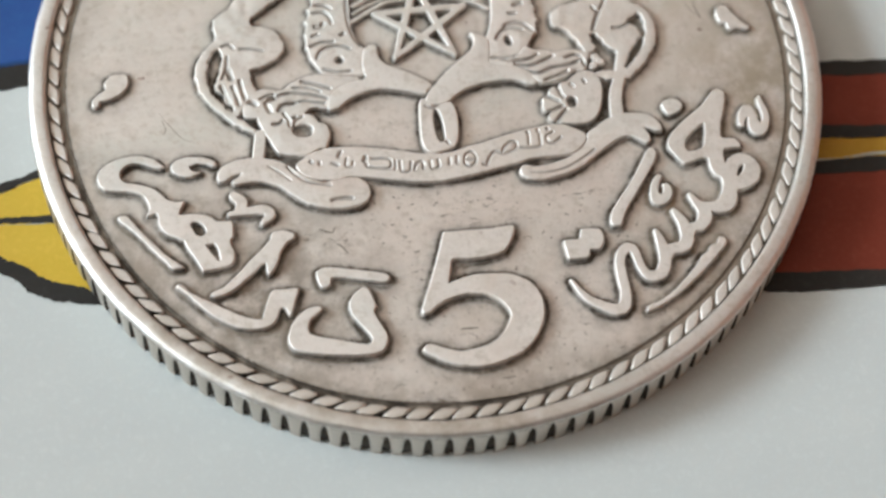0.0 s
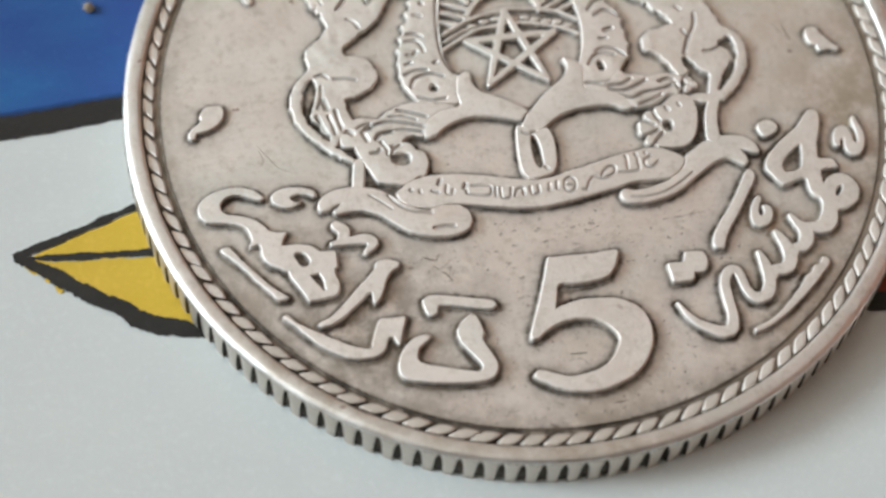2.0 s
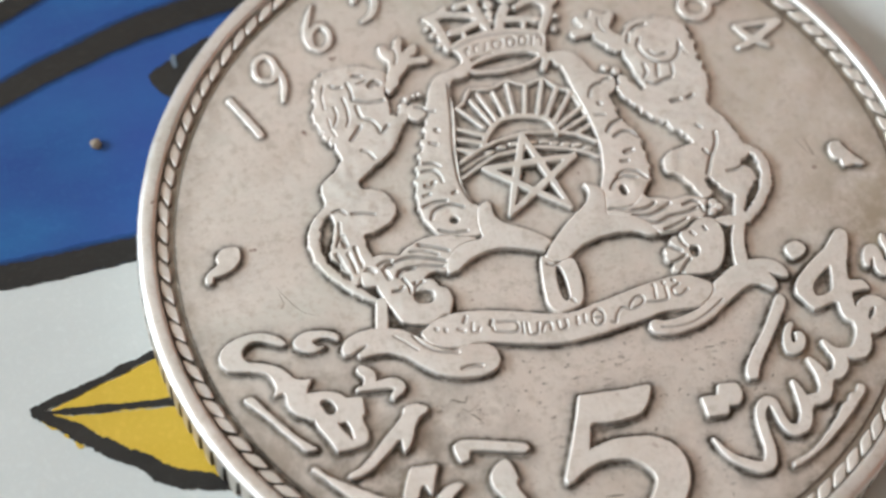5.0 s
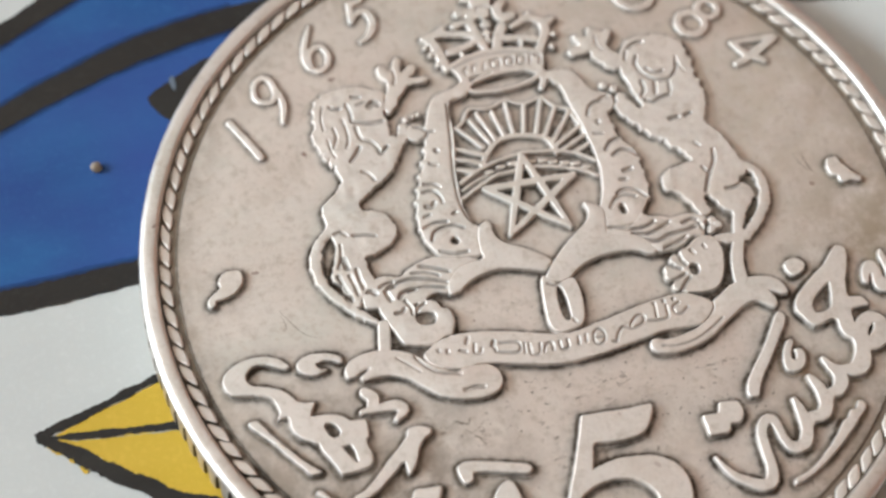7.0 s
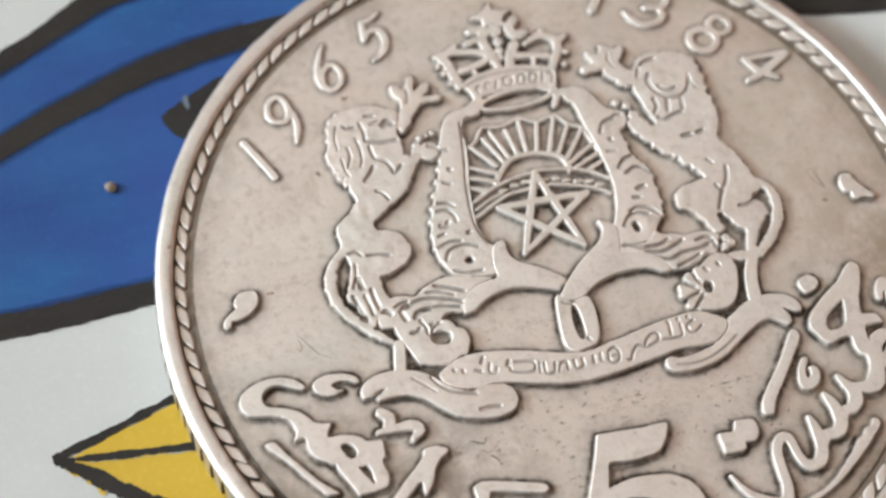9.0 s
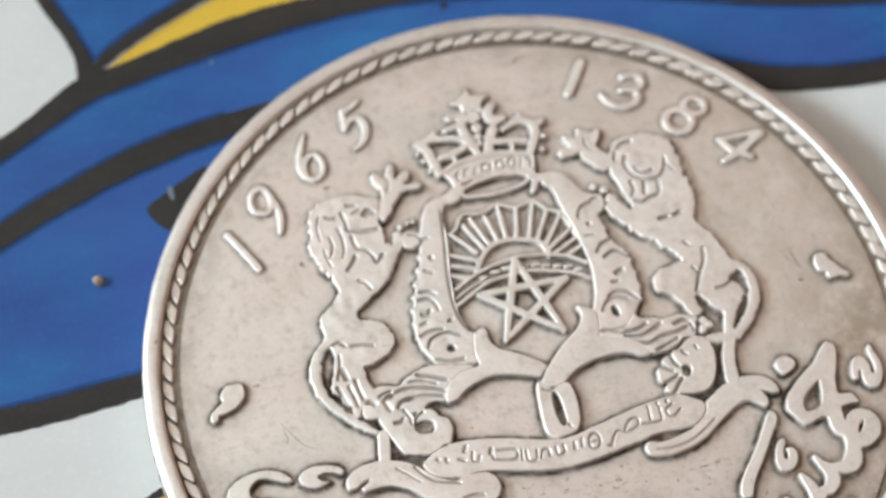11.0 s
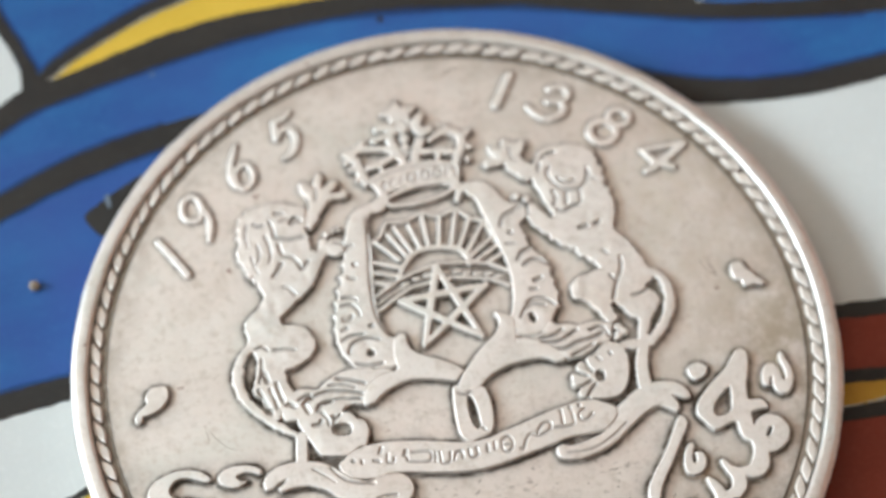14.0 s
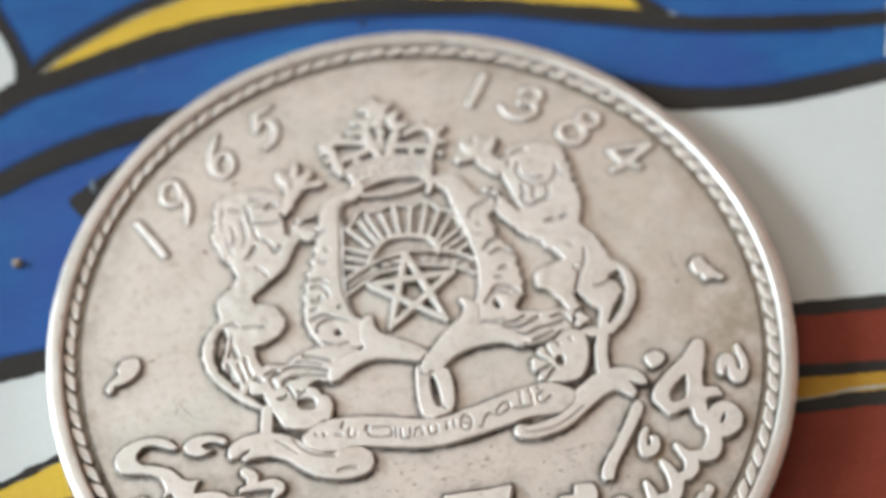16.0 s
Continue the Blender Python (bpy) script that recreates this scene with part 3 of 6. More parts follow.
flat_patch("black_outline", [(9.24, 11.34, 0.5), (12.19, 9.88, 0.6), (14.21, 9.35, 0.53), (16.55, 9.02, 0.5), (18.76, 9.01, 0.51), (24.62, 9.32, 0.51)], BLACK, card, 3, False, seed=15)
# the outlines bleed into the blue
for path, towards, n in (([(-21.68, 2.6, 0.48), (-19.12, 2.56, 0.48), (-16.96, 2.61, 0.49), (-14.44, 2.76, 0.47), (-11.88, 3, 0.45)], (1, 0), 40),
                         ([(-20.9, 8.95, 0.45), (-18.74, 9.93, 0.45), (-17.1, 10.66, 0.49), (-15.46, 11.27, 0.5), (-13.8, 11.85, 0.52), (-12.15, 12.29, 0.54), (-10.5, 12.62, 0.52), (-8.85, 12.84, 0.52)], (1, 1), 41),
                         ([(-20.2, 12.75, 0.46), (-18.2, 13.7, 0.44), (-16.3, 14.6, 0.44), (-14.2, 15.75, 0.57), (-12.2, 16.14, 0.54), (-9.31, 16.75, 0.63), (-6.44, 17.2, 0.66), (-1.51, 17.33, 0.53), (4.6, 16.42, 0.44), (8.63, 15.3, 0.43), (14.34, 13.43, 0.39), (20.7, 12.2, 0.42)], (0, 1), 42),
                         ([(-15.85, 23.6, 0.3), (-15.4, 21.95, 0.29), (-14.86, 20.05, 0.27), (-14.32, 18.6, 0.25), (-14.04, 17.66, 0.26), (-13.9, 16.9, 0.34)], (1, 0), 43),
                         ([(-13.2, 16.85, 0.24), (-12.4, 17.36, 0.28), (-10.64, 18.22, 0.31), (-8.78, 18.94, 0.32), (-7.09, 19.42, 0.32), (-5.0, 20.02, 0.3)], (1, 0), 44),
                         ([(9.24, 11.34, 0.5), (12.19, 9.88, 0.6), (14.21, 9.35, 0.53), (16.55, 9.02, 0.5), (18.76, 9.01, 0.51), (24.62, 9.32, 0.51)], (1, 0), 45)):
    for extra, ink, level in ((0.24, BLEED, 1.2), (0.12, DEEP_BLEED, 1.5)):
        flat_patch("ink_bleed", [(x, y, w) for x, y, w in path], ink, card, level, False, rough=0.05, seed=n - 40, wide=tuple(extra * k for k in towards))
flat_patch("ink_speck", [(0.67, 16.36), (0.8, 16.39), (0.86, 16.23), (0.79, 16.1), (0.66, 16.1), (0.59, 16.23)], BLACK, card, 2.5, True, seed=20, rounded=True)
flat_patch("nick", [(-11.82, 10.55), (-11.67, 10.64), (-11.63, 10.34), (-11.64, 10.13), (-11.74, 10.04), (-11.8, 10.25)], SCUFF, card, 5.5, True, seed=21, rounded=True)
flat_patch("nick", [(-9.07, 15.86), (-8.96, 15.89), (-8.95, 15.71), (-9.05, 15.68)], SCUFF, card, 5.5, True, seed=22, rounded=True)
flat_patch("yellow_area", [(-18.56, -3.18), (-18.3, -3.31), (-18.06, -3.58), (-18.22, -3.64), (-18.43, -3.42)], YELLOW, card, 1.5, True, rough=0.09, seed=23, rounded=True)
flat_patch("yellow_area", [(-18.06, -3.62), (-17.81, -3.76), (-17.61, -4.06), (-17.8, -4.02), (-17.97, -3.82)], YELLOW, card, 1.5, True, rough=0.09, seed=24, rounded=True)
flat_patch("yellow_area", [(-17.55, -4.16), (-17.39, -4.19), (-17.27, -4.43), (-17.43, -4.44)], YELLOW, card, 1.5, True, rough=0.09, seed=25, rounded=True)
flat_patch("white_gap", [(-12.9, 16.66, 0.01), (-12.49, 17.0, 0.02), (-11.55, 17.48, 0.025), (-10.05, 18.13, 0.03), (-8.57, 18.7, 0.03), (-7.09, 19.06, 0.03), (-5.04, 19.69, 0.03), (-1.58, 20.42, 0.03)], PALE, card, 3.7, False, rough=0.035, seed=30)
flat_patch("white_gap", [(13.67, -4.98, 0.01), (14.73, -5.04, 0.03), (15.6, -5.02, 0.04), (16.46, -5.05, 0.05), (19.22, -5.32, 0.05)], PALE, card, 2.6, False, rough=0.05, seed=31)
flat_patch("white_gap", [(-17.85, -3.16, 0.01), (-16.89, -3.29, 0.02), (-15.53, -3.44, 0.02), (-14.16, -3.57, 0.02), (-12.8, -3.71, 0.02)], PALE, card, 1.2, False, rough=0.05, seed=32)


# ---- the coin ----
coin = tagged(new("coin"), "worn silver coin with raised arms and lettering on the card", "coin")


def lathe(name, profile, mat, parent, steps=540, label=""):
    """profile: radius and height in mm, from inside to outside."""
    verts, faces = [], []
    for k in range(steps):
        a = 2 * math.pi * k / steps
        for r, z in profile:
            dent = 0.014 * noise.noise(Vector((r * math.cos(a) * 1.1, r * math.sin(a) * 1.1, z * 3))) + 0.008 * noise.noise(Vector((r * math.cos(a) * 4, r * math.sin(a) * 4, z * 5)))
            verts.append(((r + dent) * math.cos(a) * MM, (r + dent) * math.sin(a) * MM, (z + dent) * MM))
    n = len(profile)
    for k in range(steps):
        for j in range(n - 1):
            a, b = k * n + j, ((k + 1) % steps) * n + j
            faces.append((a, b, b + 1, a + 1))
    return mesh_object(name, verts, faces, mat, parent, label)


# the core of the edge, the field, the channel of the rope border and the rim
lathe("core", [(0.01, 0.02), (13.9, 0.02), (14.36, 0.03), (14.37, 0.2), (14.37, TOP - 0.25), (14.0, TOP - 0.23)], SILVER_DARK, coin, label="core coloured dark for the shade between the reeds")
lathe("channel", [(13.17, FIELD - 0.06), (13.24, FIELD - 0.06), (13.30, FIELD - 0.065), (13.36, FIELD - 0.07), (13.76, FIELD - 0.07), (13.82, FIELD - 0.02), (13.83, FIELD + 0.05)], CHANNEL_SILVER, coin, label="dark channel round the rope border")
lathe("border_groove", [(12.98, FIELD - 0.03), (13.02, FIELD - 0.018), (13.10, FIELD - 0.016), (13.16, FIELD - 0.02), (13.20, FIELD - 0.062)], GROOVE_SILVER, coin, label="thin dark groove inside the rope border")
lathe("rim", [(13.80, FIELD - 0.04), (13.82, TOP - 0.10), (13.85, TOP - 0.04), (13.88, TOP - 0.005), (13.93, TOP + 0.006), (14.02, TOP + 0.01), (14.13, TOP + 0.009), (14.22, TOP + 0.004), (14.29, TOP - 0.01), (14.35, TOP - 0.038), (14.41, TOP - 0.09), (14.45, TOP - 0.14), (14.455, TOP - 0.18), (14.42, TOP - 0.21), (14.2, TOP - 0.22)], RIM_SILVER, coin, label="smooth worn rim")

REEDS = 129
verts, faces = [], []
pitch = 2 * math.pi / REEDS
# each reed is broad under the rim and narrows to the card, so that the notches are pointed at the top
for z, half, r in ((TOP - 0.20, 0.50, 14.455), (TOP - 0.27, 0.48, 14.475), (TOP - 0.36, 0.40, 14.49), (TOP - 0.72, 0.335, 14.50), (0.40, 0.285, 14.505), (0.0, 0.29, 14.48)):
    for a, rr in ((-half * 1.0, 14.34), (-half * 0.94, r - 0.015), (-half * 0.5, r), (half * 0.5, r), (half * 0.94, r - 0.015), (half * 1.0, 14.34)):
        verts.append((rr * math.cos(a * pitch) * MM, rr * math.sin(a * pitch) * MM, z * MM))
for k in range(5):
    for j in range(5):
        a = k * 6 + j
        faces.append((a, a + 6, a + 7, a + 1))
faces.append(tuple(range(30, 36)))
reed = mesh_object("reed", verts, faces, REED_SILVER, coin)
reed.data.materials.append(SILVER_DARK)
# notch sides take the near-black silver, shade painted between the reeds
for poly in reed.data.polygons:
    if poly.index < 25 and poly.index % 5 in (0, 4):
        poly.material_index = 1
reed.rotation_euler[2] = radians(-93.4) + pitch / 2
for k in range(1, REEDS):
    r = new("reed", reed.data)
    r.parent = coin
    r.rotation_euler[2] = radians(-93.4) + pitch * (k + 0.5)

BEADS = 108
NU, NV = 10, 8
rnd = random.Random(4)
bead_meshes = []
for m in range(4):
    verts, faces = [], []
    lean, fat, tall = 0.165 + 0.02 * m, 0.352 + 0.005 * m, 0.12 + 0.012 * (m % 2)
    for i in range(NU + 1):
        for j in range(NV + 1):
            u, v = (math.sin(math.pi * (q - 0.5)) for q in (i / NU, j / NV))
            w = min(1.0, 1.15 * max(0.0, 1 - u ** 12) ** 0.5) * min(1.0, 1.15 * max(0.0, 1 - v ** 8) ** 0.5) - 0.03 * u * u
            t = fat * u * (1 - 0.10 * v * v) - lean * v
            rr = 13.545 + 0.222 * v * (1 - 0.10 * u * u - 0.22 * u ** 6)
            verts.append((t * MM, -rr * MM, (FIELD - 0.07 + (tall + 0.05) * w) * MM))
    for i in range(NU):
        for j in range(NV):
            a = i * (NV + 1) + j
            faces.append((a, a + 1, a + NV + 2, a + NV + 1))
    bead_meshes.append((verts, faces))
first = {}
for k in range(BEADS):
    m = rnd.randrange(4)
    if m not in first:
        r = mesh_object("rope_bead", *bead_meshes[m], SILVER_PIECE, coin)
        r.data.materials.append(CHANNEL_SILVER)
        for poly in r.data.polygons:
            if poly.normal.z < 0:
                poly.flip()
            # outer faces take the dark channel silver, painting shade into the gaps between beads
            if poly.index // NV in (0, NU - 1) or poly.index % NV in (0, NV - 1):
                poly.material_index = 1
        first[m] = r.data
    else:
        r = new("rope_bead", first[m])
        r.parent = coin
    r.rotation_euler[2] = radians(-0.26) + 2 * math.pi * k / BEADS + rnd.uniform(-0.003, 0.003)

def S(*p):
    return ("stroke", list(p[0]))


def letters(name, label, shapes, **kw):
    return relief(name, coin, shapes, label=label, **{"halo": 0.28, "strength": 1.25, **kw})


# dates
forms = []
forms += [S([(-10.05, 7.29, 0.108), (-9.66, 6.55, 0.119), (-9.23, 5.66, 0.13)])]
letters("digit", "raised digit 1", forms, h=0.08, shoulder=0.08, worn=1.1, halo=0.12, strength=0.8)
forms = []
forms += [("loop", [(-8.42, 8.94, 0.094), (-8.19, 8.66, 0.094), (-8.16, 8.2, 0.094), (-8.34, 7.89, 0.094), (-8.65, 7.9, 0.094), (-8.9, 8.11, 0.094), (-8.9, 8.56, 0.094), (-8.71, 8.87, 0.094)]), S([(-8.14, 8.47, 0.087), (-7.99, 7.99, 0.108), (-7.98, 7.45, 0.108), (-8.12, 6.93, 0.066)])]
letters("digit", "raised digit 9", forms, h=0.08, shoulder=0.08, worn=1.1, halo=0.12, strength=0.8)
forms = []
forms += [("loop", [(-6.12, 9.88, 0.098), (-5.91, 9.53, 0.098), (-5.98, 9.06, 0.098), (-6.31, 8.83, 0.098), (-6.6, 8.99, 0.098), (-6.64, 9.43, 0.098), (-6.44, 9.79, 0.098)]), S([(-6.34, 10.8, 0.045), (-6.54, 10.37, 0.087), (-6.71, 9.86, 0.108), (-6.77, 9.4, 0.108), (-6.68, 9.03, 0.098)])]
letters("digit", "raised digit 6", forms, h=0.08, shoulder=0.08, worn=1.1, halo=0.12, strength=0.8)
forms = []
forms += [S([(-3.96, 11.82, 0.066), (-4.26, 11.59, 0.087), (-4.63, 11.49, 0.098)]), S([(-4.64, 11.49, 0.098), (-4.67, 11.12, 0.108), (-4.71, 10.73, 0.108)]), S([(-4.68, 10.77, 0.066), (-4.39, 11.06, 0.108), (-4.08, 11.02, 0.13), (-3.94, 10.67, 0.14), (-4.01, 10.24, 0.13), (-4.25, 9.92, 0.098), (-4.56, 9.76, 0.045)])]
letters("digit", "raised digit 5", forms, h=0.08, shoulder=0.08, worn=1.1, halo=0.12, strength=0.8)
forms = []
forms += [S([(5.03, 11.43, 0.151), (4.59, 10.8, 0.161), (4.16, 10.19, 0.151)])]
letters("digit", "raised digit 1", forms, h=0.08, shoulder=0.08, worn=1.1, halo=0.12, strength=0.8)
forms = []
forms += [S([(6.42, 10.39, 0.108), (6.83, 10.4, 0.119), (7.08, 10.19, 0.119), (7.05, 9.88, 0.119), (6.74, 9.74, 0.108), (6.2, 9.84, 0.108)]), S([(6.76, 9.68, 0.108), (6.74, 9.32, 0.13), (6.4, 9.09, 0.14), (5.91, 9.13, 0.13), (5.56, 9.44, 0.119), (5.37, 9.8, 0.087)])]
letters("digit", "raised digit 3", forms, h=0.08, shoulder=0.08, worn=1.1, halo=0.12, strength=0.8)
forms = []
forms += [("loop", [(8.1, 8.43, 0.13), (8.48, 8.1, 0.13), (8.42, 7.69, 0.13), (8.04, 7.46, 0.13), (7.62, 7.6, 0.13), (7.44, 8, 0.13), (7.64, 8.38, 0.13)]), ("loop", [(8.87, 8.82, 0.108), (9.14, 8.55, 0.108), (9.09, 8.22, 0.108), (8.82, 8.08, 0.108), (8.52, 8.21, 0.108), (8.37, 8.52, 0.108), (8.53, 8.78, 0.108)])]
letters("digit", "raised digit 8", forms, h=0.08, shoulder=0.08, worn=1.1, halo=0.12, strength=0.8)
forms = []
forms += [S([(9.25, 6.77, 0.108), (9.62, 6.21, 0.13), (10.23, 5.77, 0.098)]), S([(10.88, 6.68, 0.13), (10.18, 6.29, 0.151), (9.54, 5.98, 0.13), (9.13, 5.85, 0.098)]), S([(9.27, 6.78, 0.087), (9.89, 6.77, 0.087), (10.86, 6.73, 0.108)])]
letters("digit", "raised digit 4", forms, h=0.08, shoulder=0.08, worn=1.1, halo=0.12, strength=0.8)
# value
forms = []
forms += [("form", [(-0.6, -6.9), (-0.56, -6.77), (-0.41, -6.77), (0.25, -6.81), (1.13, -6.86), (1.82, -6.84), (1.97, -6.94), (1.83, -7.34), (1.6, -7.67), (1.32, -7.87), (0.8, -7.95), (0.25, -7.95), (-0.35, -7.89), (-0.5, -8.24), (-0.68, -8.78), (-1.06, -9.38), (-1.33, -9.67), (-1.54, -9.8), (-1.73, -9.77), (-1.75, -9.58), (-1.47, -8.96), (-1.11, -8.17)])]
forms += [("form", [(-1.54, -9.8), (-1.32, -9.28), (-0.68, -8.78), (-0.32, -8.66), (0.24, -8.56), (0.89, -8.6), (1.53, -8.72), (2.11, -9.09), (2.4, -9.56), (2.45, -10.11), (2.34, -10.62), (2.01, -11.16), (1.53, -11.62), (0.94, -11.87), (0.32, -12.01), (-0.42, -11.97), (-1.13, -11.75), (-1.66, -11.41), (-1.92, -11.19), (-1.93, -11.05), (-1.67, -10.92), (-1.23, -11.13), (-0.73, -11.32), (-0.19, -11.31), (0.37, -11.2), (0.81, -10.92), (1.1, -10.55), (1.23, -10.21), (1.08, -9.86), (0.81, -9.55), (0.42, -9.35), (-0.11, -9.27), (-0.67, -9.35), (-1.15, -9.55)])]
letters("numeral", "large raised numeral 5", forms, h=0.23, shoulder=0.08, grow=0.03)
# Arabic lettering
forms = []
forms += [("form", [(-9.9, -2.78), (-10.06, -2.58), (-10.3, -2.39), (-10.62, -2.25), (-10.94, -2.2), (-11.34, -2.22), (-11.68, -2.32), (-11.96, -2.47), (-12.15, -2.63), (-12.25, -2.82), (-12.26, -3.04), (-12.18, -3.27), (-12, -3.44), (-11.69, -3.52), (-11.3, -3.6), (-10.98, -3.7), (-10.78, -3.64), (-10.69, -3.44), (-11.01, -3.32), (-11.25, -3.25), (-11.4, -3.13), (-11.47, -2.97), (-11.43, -2.78), (-11.29, -2.62), (-11.07, -2.52), (-10.77, -2.54), (-10.46, -2.68), (-10.14, -2.84), (-9.96, -2.85)])]
forms += [("form", [(-11.14, -3.3), (-10.69, -3.44), (-10.38, -3.59), (-10.2, -3.74), (-10.03, -3.94), (-9.86, -4.14), (-9.61, -4.25), (-9.34, -4.28), (-9.44, -4.48), (-9.56, -4.69), (-9.57, -4.81), (-9.42, -5.12), (-9.31, -5.51), (-9.51, -5.81), (-9.78, -5.65), (-10.07, -5.46), (-10.24, -5.23), (-10.32, -4.98), (-10.31, -4.74), (-10.37, -4.62), (-10.56, -4.66), (-10.69, -4.63), (-10.58, -4.43), (-10.59, -4.23), (-10.66, -3.99), (-10.77, -3.83), (-10.98, -3.7), (-11.23, -3.58)])]
forms += [("form", [(-9.57, -4.81), (-9.41, -4.79), (-9.02, -4.81), (-8.64, -4.92), (-8.46, -5.04), (-8.29, -5.2), (-7.96, -5.25), (-7.79, -5.29), (-7.76, -5.48), (-7.78, -5.81), (-7.83, -5.95), (-7.9, -5.98), (-7.9, -6.2), (-7.84, -6.47), (-7.85, -6.76), (-7.95, -6.93), (-8.14, -7.01), (-8.54, -7.06), (-8.86, -7.06), (-8.99, -7.06), (-9.14, -6.72), (-9.29, -6.41), (-9.44, -6.09), (-9.52, -5.81), (-9.56, -5.47), (-9.61, -5.09)])]
gaps = []
gaps += [("form", [(-9.18, -5.21), (-9.03, -5.14), (-8.85, -5.24), (-8.72, -5.49), (-8.77, -5.66), (-8.95, -5.72), (-9.09, -5.59), (-9.16, -5.38)]), ("plate", [(-8.78, -6.07), (-8.47, -6.08), (-8.39, -6.31), (-8.35, -6.74), (-8.43, -6.74), (-8.6, -6.43)])]
letters("letter", "raised Arabic letter", forms, holes=gaps, grow=0.03)
forms = []
forms += [("form", [(-8.08, -2.92), (-8.15, -2.74), (-8.4, -2.61), (-8.72, -2.52), (-9.08, -2.48), (-9.39, -2.54), (-9.61, -2.69), (-9.68, -2.86), (-9.62, -3.02), (-9.41, -3.19), (-9.15, -3.28), (-8.87, -3.26), (-8.66, -3.16), (-8.85, -3.1), (-8.98, -2.98), (-9, -2.88), (-8.86, -2.83), (-8.63, -2.81), (-8.37, -2.89), (-8.19, -3)])]
letters("letter", "raised Arabic letter", forms, h=0.15, grow=0.03)
letters("letter", "raised Arabic letter", [S([(-7.58, -4.3, 0.16), (-7.35, -4.58, 0.2), (-7.47, -4.91, 0.15)]), S([(-7.84, -4.99, 0.07), (-7.16, -4.97, 0.13), (-6.66, -4.98, 0.17), (-6.43, -5.19, 0.17), (-6.71, -5.49, 0.08)])])
forms = []
forms += [("form", [(-11.71, -4.58), (-11.64, -4.52), (-11.41, -4.52), (-11.29, -4.65), (-11.02, -5.1), (-10.63, -5.64), (-10.24, -6.17), (-9.78, -6.65), (-9.66, -6.74), (-9.64, -6.83), (-9.8, -6.84), (-10.06, -6.78), (-10.22, -6.54), (-10.61, -6.04), (-11, -5.47), (-11.34, -5.05), (-11.63, -4.74)])]
letters("letter", "raised Arabic letter", forms, h=0.17, grow=0.03)
forms = []
forms += [("form", [(-8.83, -8.02), (-8.72, -7.92), (-8.45, -7.83), (-8.09, -7.59), (-7.73, -7.29), (-7.35, -6.91), (-6.9, -6.54), (-6.59, -6.22), (-6.48, -5.98), (-6.28, -5.91), (-6.02, -5.92), (-5.72, -6.07), (-5.68, -6.17), (-5.75, -6.29), (-5.98, -6.4), (-6.19, -6.66), (-6.33, -6.94), (-6.47, -7.25), (-6.71, -7.54), (-6.81, -7.5), (-6.81, -7.29), (-6.82, -7.12), (-6.96, -7.13), (-7.22, -7.37), (-7.58, -7.64), (-7.94, -7.91), (-8.36, -8.09), (-8.68, -8.12)])]
letters("letter", "raised Arabic letter", forms, h=0.22, grow=0.03)
forms = []
forms += [("form", [(-9.97, -7.52), (-9.85, -7.45), (-9.73, -7.52), (-9.54, -7.77), (-9.13, -8.08), (-8.66, -8.41), (-8.19, -8.73), (-7.71, -9.02), (-7.22, -9.16), (-7.13, -8.97), (-6.98, -8.63), (-6.83, -8.29), (-6.71, -8.13), (-6.42, -8.14), (-5.97, -8.17), (-5.83, -8.2), (-5.86, -8.37), (-5.98, -8.64), (-6.1, -8.98), (-6.24, -9.19), (-6.33, -9.02), (-6.4, -8.88), (-6.54, -8.91), (-6.64, -9.15), (-6.8, -9.37), (-7.01, -9.48), (-7.27, -9.52), (-7.65, -9.49), (-8.02, -9.38), (-8.43, -9.13), (-8.84, -8.81), (-9.23, -8.39), (-9.62, -7.9), (-9.85, -7.67)])]
letters("letter", "raised Arabic letter", forms, grow=0.03)
forms = []
forms += [("form", [(-5.15, -7.69), (-4.98, -7.55), (-4.71, -7.52), (-3.97, -7.7), (-3.25, -7.9), (-2.78, -8.06), (-2.65, -8.24), (-2.78, -8.37), (-3.1, -8.32), (-3.83, -8.11), (-4.45, -7.96), (-4.65, -7.99), (-4.71, -8.22), (-4.94, -8.3), (-5.08, -8.18)])]
letters("letter", "raised Arabic letter", forms, h=0.18, grow=0.03)
forms = []
forms += [("form", [(-3.68, -8.52), (-3.47, -8.55), (-3.35, -8.85), (-3.28, -9.25), (-3.38, -9.44), (-3.29, -9.75), (-3.14, -10.12), (-3.06, -10.43), (-3.11, -10.72), (-3.34, -10.97), (-3.78, -11.02), (-4.51, -10.94), (-5.44, -10.76), (-6.1, -10.57), (-6.34, -10.39), (-6.42, -10.08), (-6.28, -9.64), (-6.01, -9.27), (-5.65, -9.03), (-5.27, -8.99), (-5.12, -9.09), (-5.31, -9.26), (-5.55, -9.45), (-5.68, -9.73), (-5.63, -9.97), (-5.24, -10.15), (-4.63, -10.36), (-4.02, -10.57), (-3.71, -10.62), (-3.6, -10.46), (-3.74, -10.15), (-3.99, -9.76), (-4.17, -9.38), (-4.2, -9.07), (-4.02, -8.74)])]
letters("letter", "raised Arabic letter", forms, h=0.23, grow=0.03)
forms = []
forms += [("form", [(7.36, -4.47), (7.5, -4.54), (7.55, -4.73), (7.43, -5.03), (7.15, -5.38), (6.79, -5.85), (6.44, -6.3), (6.1, -6.72), (5.86, -7.11), (5.74, -7.37), (5.55, -7.41), (5.39, -7.35), (5.37, -7.12), (5.47, -6.86), (5.77, -6.44), (6.15, -6.02), (6.55, -5.53), (6.91, -5.03), (7.17, -4.63)])]
letters("letter", "raised Arabic letter", forms, grow=0.03)
forms = []
